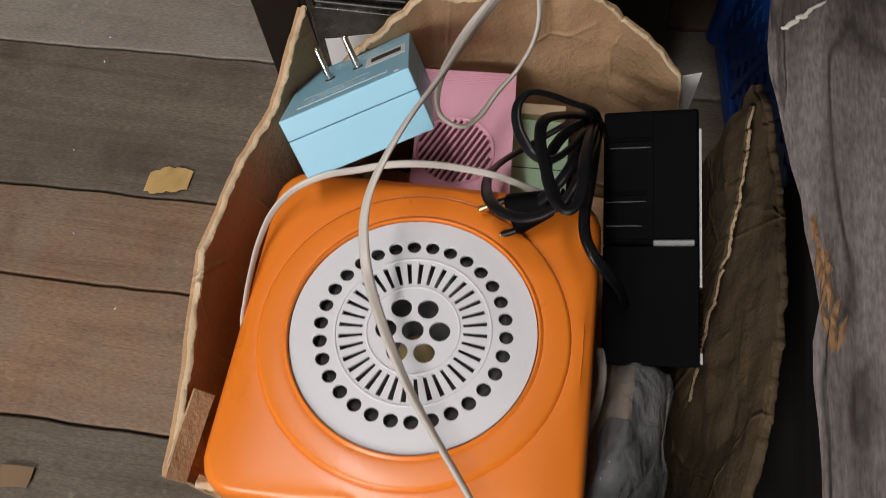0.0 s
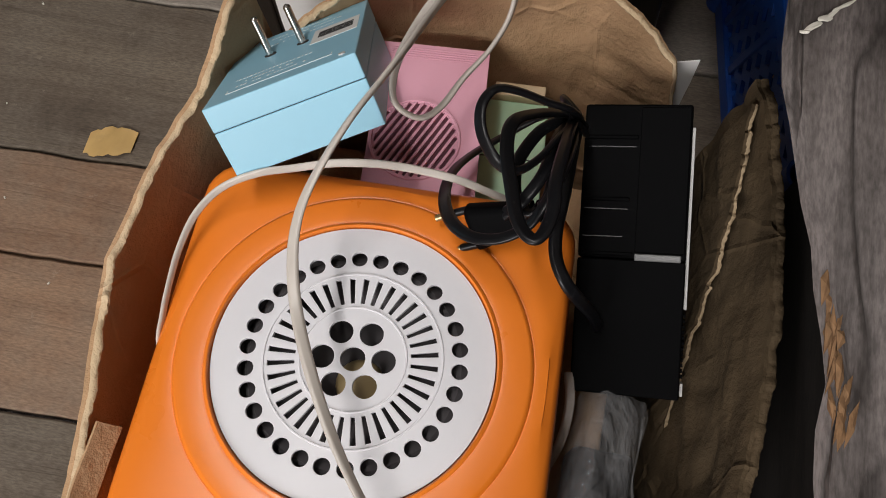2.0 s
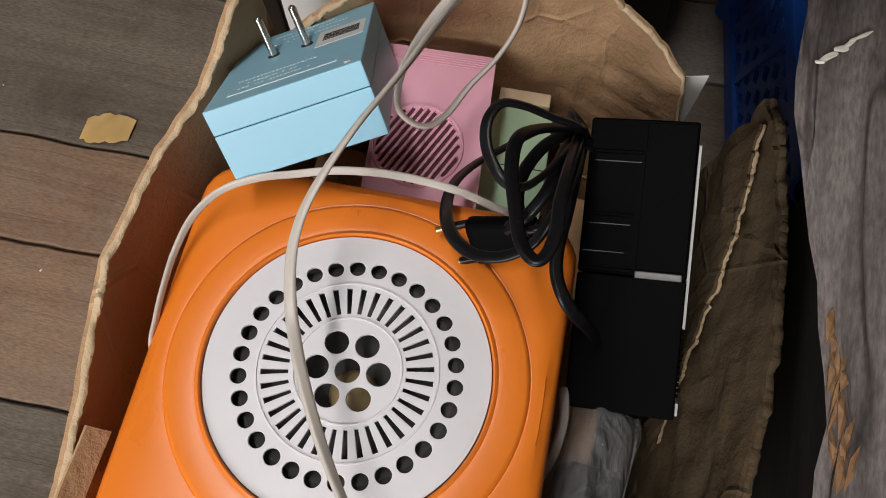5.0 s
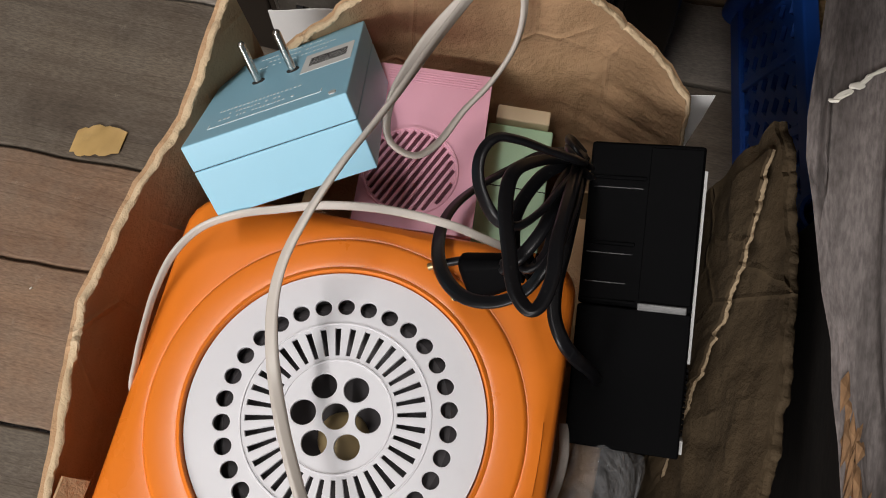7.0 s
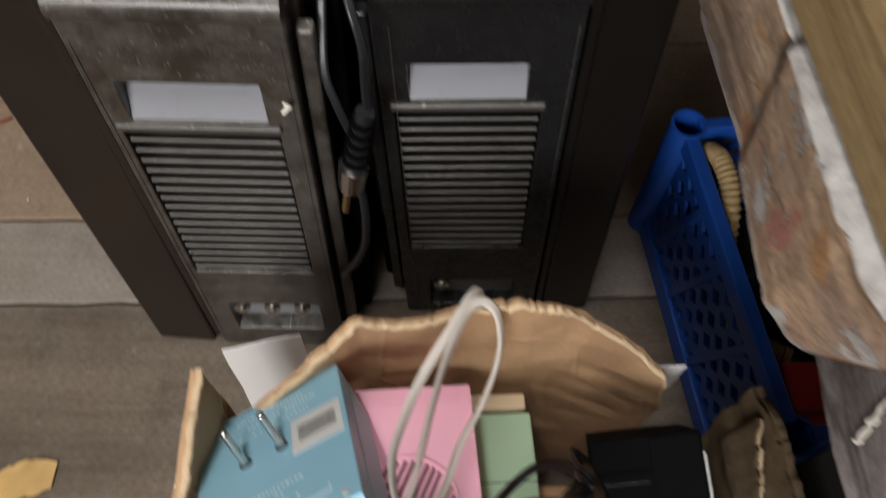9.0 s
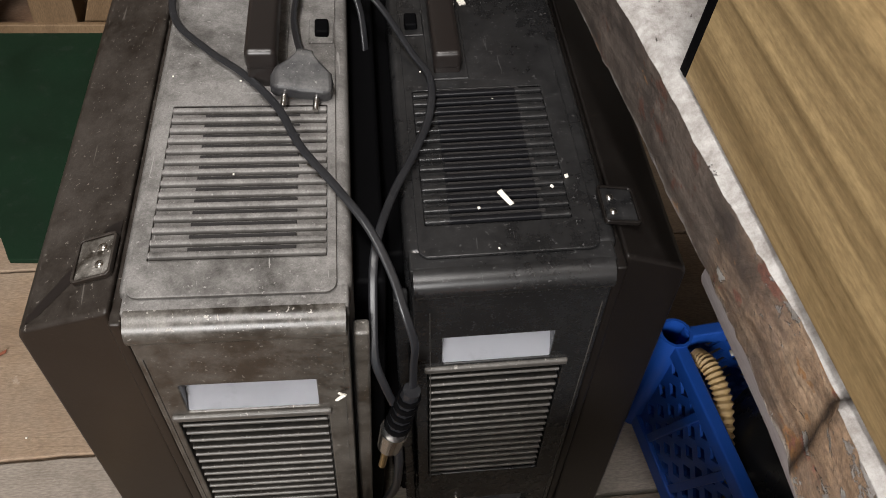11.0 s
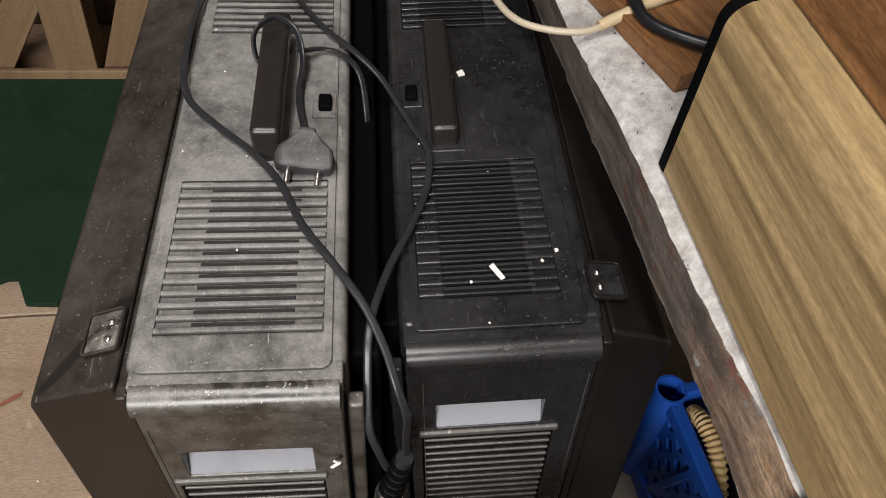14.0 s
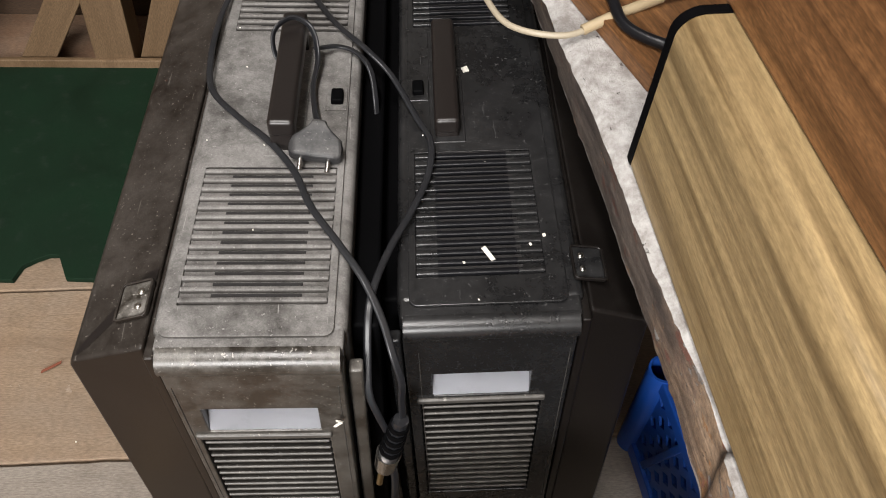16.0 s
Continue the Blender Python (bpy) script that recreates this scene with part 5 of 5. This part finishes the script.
part("cable", sweep([(0.222, 0.655, 0.150), (0.252, 0.655, 0.168), (0.285, 0.625, 0.175), (0.315, 0.585, 0.170)], twin(0.0018), 8), plastic("pale_cable", (0.32, 0.31, 0.28), 0.5).m, w2)
tagged(part("red_case", rbox(0.222, 0.276, 0.444, 0.482, FLOOR + 0.004, 0.135, 0.006), RED), "red plastic case inside the blue crate", "case")

# ---- green mat and pallet timbers ----
x = -1.30
pts = [(-1.4, 1.315), (-1.4, 0.942)]
while x < -0.2:
    pts += [(x, 0.942), (x + 0.018, 0.905), (x + 0.054, 0.903), (x + 0.060, 0.925), (x + 0.074, 0.935), (x + 0.088, 0.942)]
    x += 0.100
pts += [(-0.15, 0.942), (-0.15, 1.315)]
bm = plate(pts, [], 0.008, 0.001)
bm.transform(Matrix.Translation((0, 0, FLOOR + 0.0085)))
tagged(part("floor_mat", bm, MAT), "dark green rubber mat with interlocking edge on planks", "mat")
for k, (x, w, lean, y) in enumerate(((-0.640, 0.045, 34, 1.325), (-0.512, 0.060, 4, 1.318), (-0.459, 0.042, 22, 1.330), (-0.80, 0.05, 30, 1.33), (-0.97, 0.08, -2, 1.33))):
    t = thing("pallet_board", pose(x, y, FLOOR, 0, lean, 0), "pale pine board standing upright behind the mat", "board", "pallet boards")
    part("board", rbox(-w / 2, w / 2, 0, 0.05, 0, 0.55, 0.002), TIMBER, t)
t = thing("timber_sill", pose(-0.75, 1.312, FLOOR), "pale pine sill behind the green mat", "timber")
part("board", rbox(-0.65, 0.42, 0, 0.009, 0, 0.022, 0.002), TIMBER, t)
t = thing("back_boarding", pose(-0.75, 1.46, FLOOR), "rough boards behind the pine timbers", "boarding")
part("board", rbox(-0.8, 0.62, 0.0, 0.02, 0.0, 0.30, 0.002), SHADEBOARD, t)
part("board", rbox(-0.8, 0.62, 0.0, 0.02, 0.305, 0.60, 0.002), SHADEBOARD, t)

# ---- floor planks ----
SEAMS = [(-1.95, "g"), (-1.72, "r"), (-1.5, "g"), (-1.28, "g"), (-1.05, "r"), (-0.85, "g"), (-0.62, "g"), (-0.40, "r"), (-0.20, "g"), (-0.02, "g"), (0.1765, "r"), (0.3090, "r"), (0.4070, "g"), (0.5840, "w"), (0.6735, "t"), (0.9010, "t"), (1.12, "g"), (1.34, "r"), (1.56, "g"), (1.80, "r"), (2.02, "g"), (2.26, "g"), (2.5, "r"), (2.72, "g")]
PLANK_PALE = grainy("pale_grey_plank", (0.36, 0.315, 0.265), (0.24, 0.20, 0.165), (0.33, 0.295, 0.255), 0, 0.6, 0.75, 0.35, 0.5, 0.6).m
KIND = {"g": PLANK_GREY, "r": PLANK_RED, "t": PLANK_TAN, "w": PLANK_PALE}
for (y0, k), (y1, _) in zip(SEAMS, SEAMS[1:]):
    bm = bmesh.new()
    n = 90
    rows4 = []
    for i in range(n + 1):
        x = -2.39 + 4.78 * i / n if not 0 < i < n else -1.0 + 1.6 * (i - 1) / (n - 2)
        s0 = y0 + 0.036 * (x + 0.28) + 0.0022 * noise.noise(Vector((x * 30, y0 * 9, 0)))
        s1 = y1 + 0.036 * (x + 0.28) + 0.0022 * noise.noise(Vector((x * 30, y1 * 9, 0)))
        rows4.append([bm.verts.new(p) for p in ((x, s0 + 0.0010, FLOOR - 0.020), (x, s0 + 0.0012, FLOOR - 0.0025), (x, s0 + 0.0034, FLOOR - 0.0002), (x, s1 - 0.0034, FLOOR - 0.0002), (x, s1 - 0.0012, FLOOR - 0.0025), (x, s1 - 0.0010, FLOOR - 0.020))])
    for a, b in zip(rows4, rows4[1:]):
        for q in range(6):
            bm.faces.new((a[q], a[(q + 1) % 6], b[(q + 1) % 6], b[q]))
    part("plank", bm, KIND[k], floor)

# ---- litter ----
bm = strip_mesh([[Vector((-0.372 + 0.044 * u, 0.419 + (v - 0.5) * 0.024 * (0.35 + math.sin(math.pi * (0.12 + 0.76 * u)) ** 0.6) + 0.008 * u, FLOOR + 0.002 + 0.006 * math.sin(3 * u) * (1 - v) + 0.004 * noise.noise(Vector((u * 5, v * 4, 1))))) + Vector((0, 0.004 * noise.noise(Vector((u * 6, v, 0))), 0)) for u in [i / 10 for i in range(11)]] for v in [0, 0.25, 0.5, 0.75, 1]], 0.0008)
tagged(part("dry_peel", bm, PEEL), "curled yellow dry peel lying on the planks", "peel")
bm = strip_mesh([[crumple(Vector((-0.405 + 0.030 * u, 0.112 + 0.018 * v, FLOOR + 0.004)), 90, 0.006) for u in [i / 6 for i in range(7)]] for v in [0, 0.3, 0.6, 1]], 0.0008)
tagged(part("dry_leaf", bm, plastic("leaf", (0.22, 0.14, 0.08), 0.8).m), "crumpled dry brown leaf on the floor", "leaf")
bm = strip_mesh([[crumple(Vector((-0.478 + 0.020 * u, 0.775 + 0.012 * u + 0.004 * v, FLOOR + 0.003)), 91, 0.002) for u in [i / 6 for i in range(7)]] for v in [0, 0.5, 1]], 0.0006)
tagged(part("dry_leaf", bm, plastic("red_leaf", (0.20, 0.06, 0.03), 0.8).m), "small reddish dry leaf on the tan plank", "leaf")
random.seed(11)


def chip(p, size, rot):
    bm = rbox(-size[0] / 2, size[0] / 2, -size[1] / 2, size[1] / 2, 0, size[2], 0.0002, 1)
    rough_up(bm, size[1] * 0.12, 400, p[0])
    ob = part("plaster_chip", bm, CHIP)
    ob.matrix_world = pose(*p, *rot)
    return tagged(ob, "small pale chip of plaster", "chip", "plaster chips")


chip((-0.006, 0.6341, 0.3812), (0.0030, 0.0120, 0.0012), (0, -3, 32))
chip((0.0328, 0.6494, 0.3825), (0.0022, 0.0024, 0.0012), (0, -3, 10))
chip((0.0228, 0.6418, 0.3820), (0.0016, 0.0022, 0.0010), (0, -3, 40))
chip((-0.0226, 0.6272, 0.3810), (0.0016, 0.0018, 0.0010), (0, -3, 15))
chip((-0.0121, 0.8285, 0.3796), (0.0050, 0.0060, 0.0012), (0, -3, 20))
chip((-0.105, 0.5405, 0.3250), (0.0022, 0.0075, 0.0012), (90, 35, 0))
chip((-0.1035, 0.5405, 0.3285), (0.0020, 0.0055, 0.0012), (90, -40, 0))
for i in range(16):
    x = random.uniform(-0.205, 0.035)
    if not -0.105 < x < -0.06:
        chip((x, random.uniform(0.57, 0.86), 0.3998 if x < -0.08 else 0.3812), (0.0010, 0.0014, 0.0007), (0, 0, random.uniform(0, 90)))
for i in range(14):
    chip((random.uniform(-0.50, -0.18), random.uniform(0.15, 0.85), FLOOR), (random.uniform(0.001, 0.003), random.uniform(0.001, 0.003), 0.0012), (0, 0, random.uniform(0, 90)))
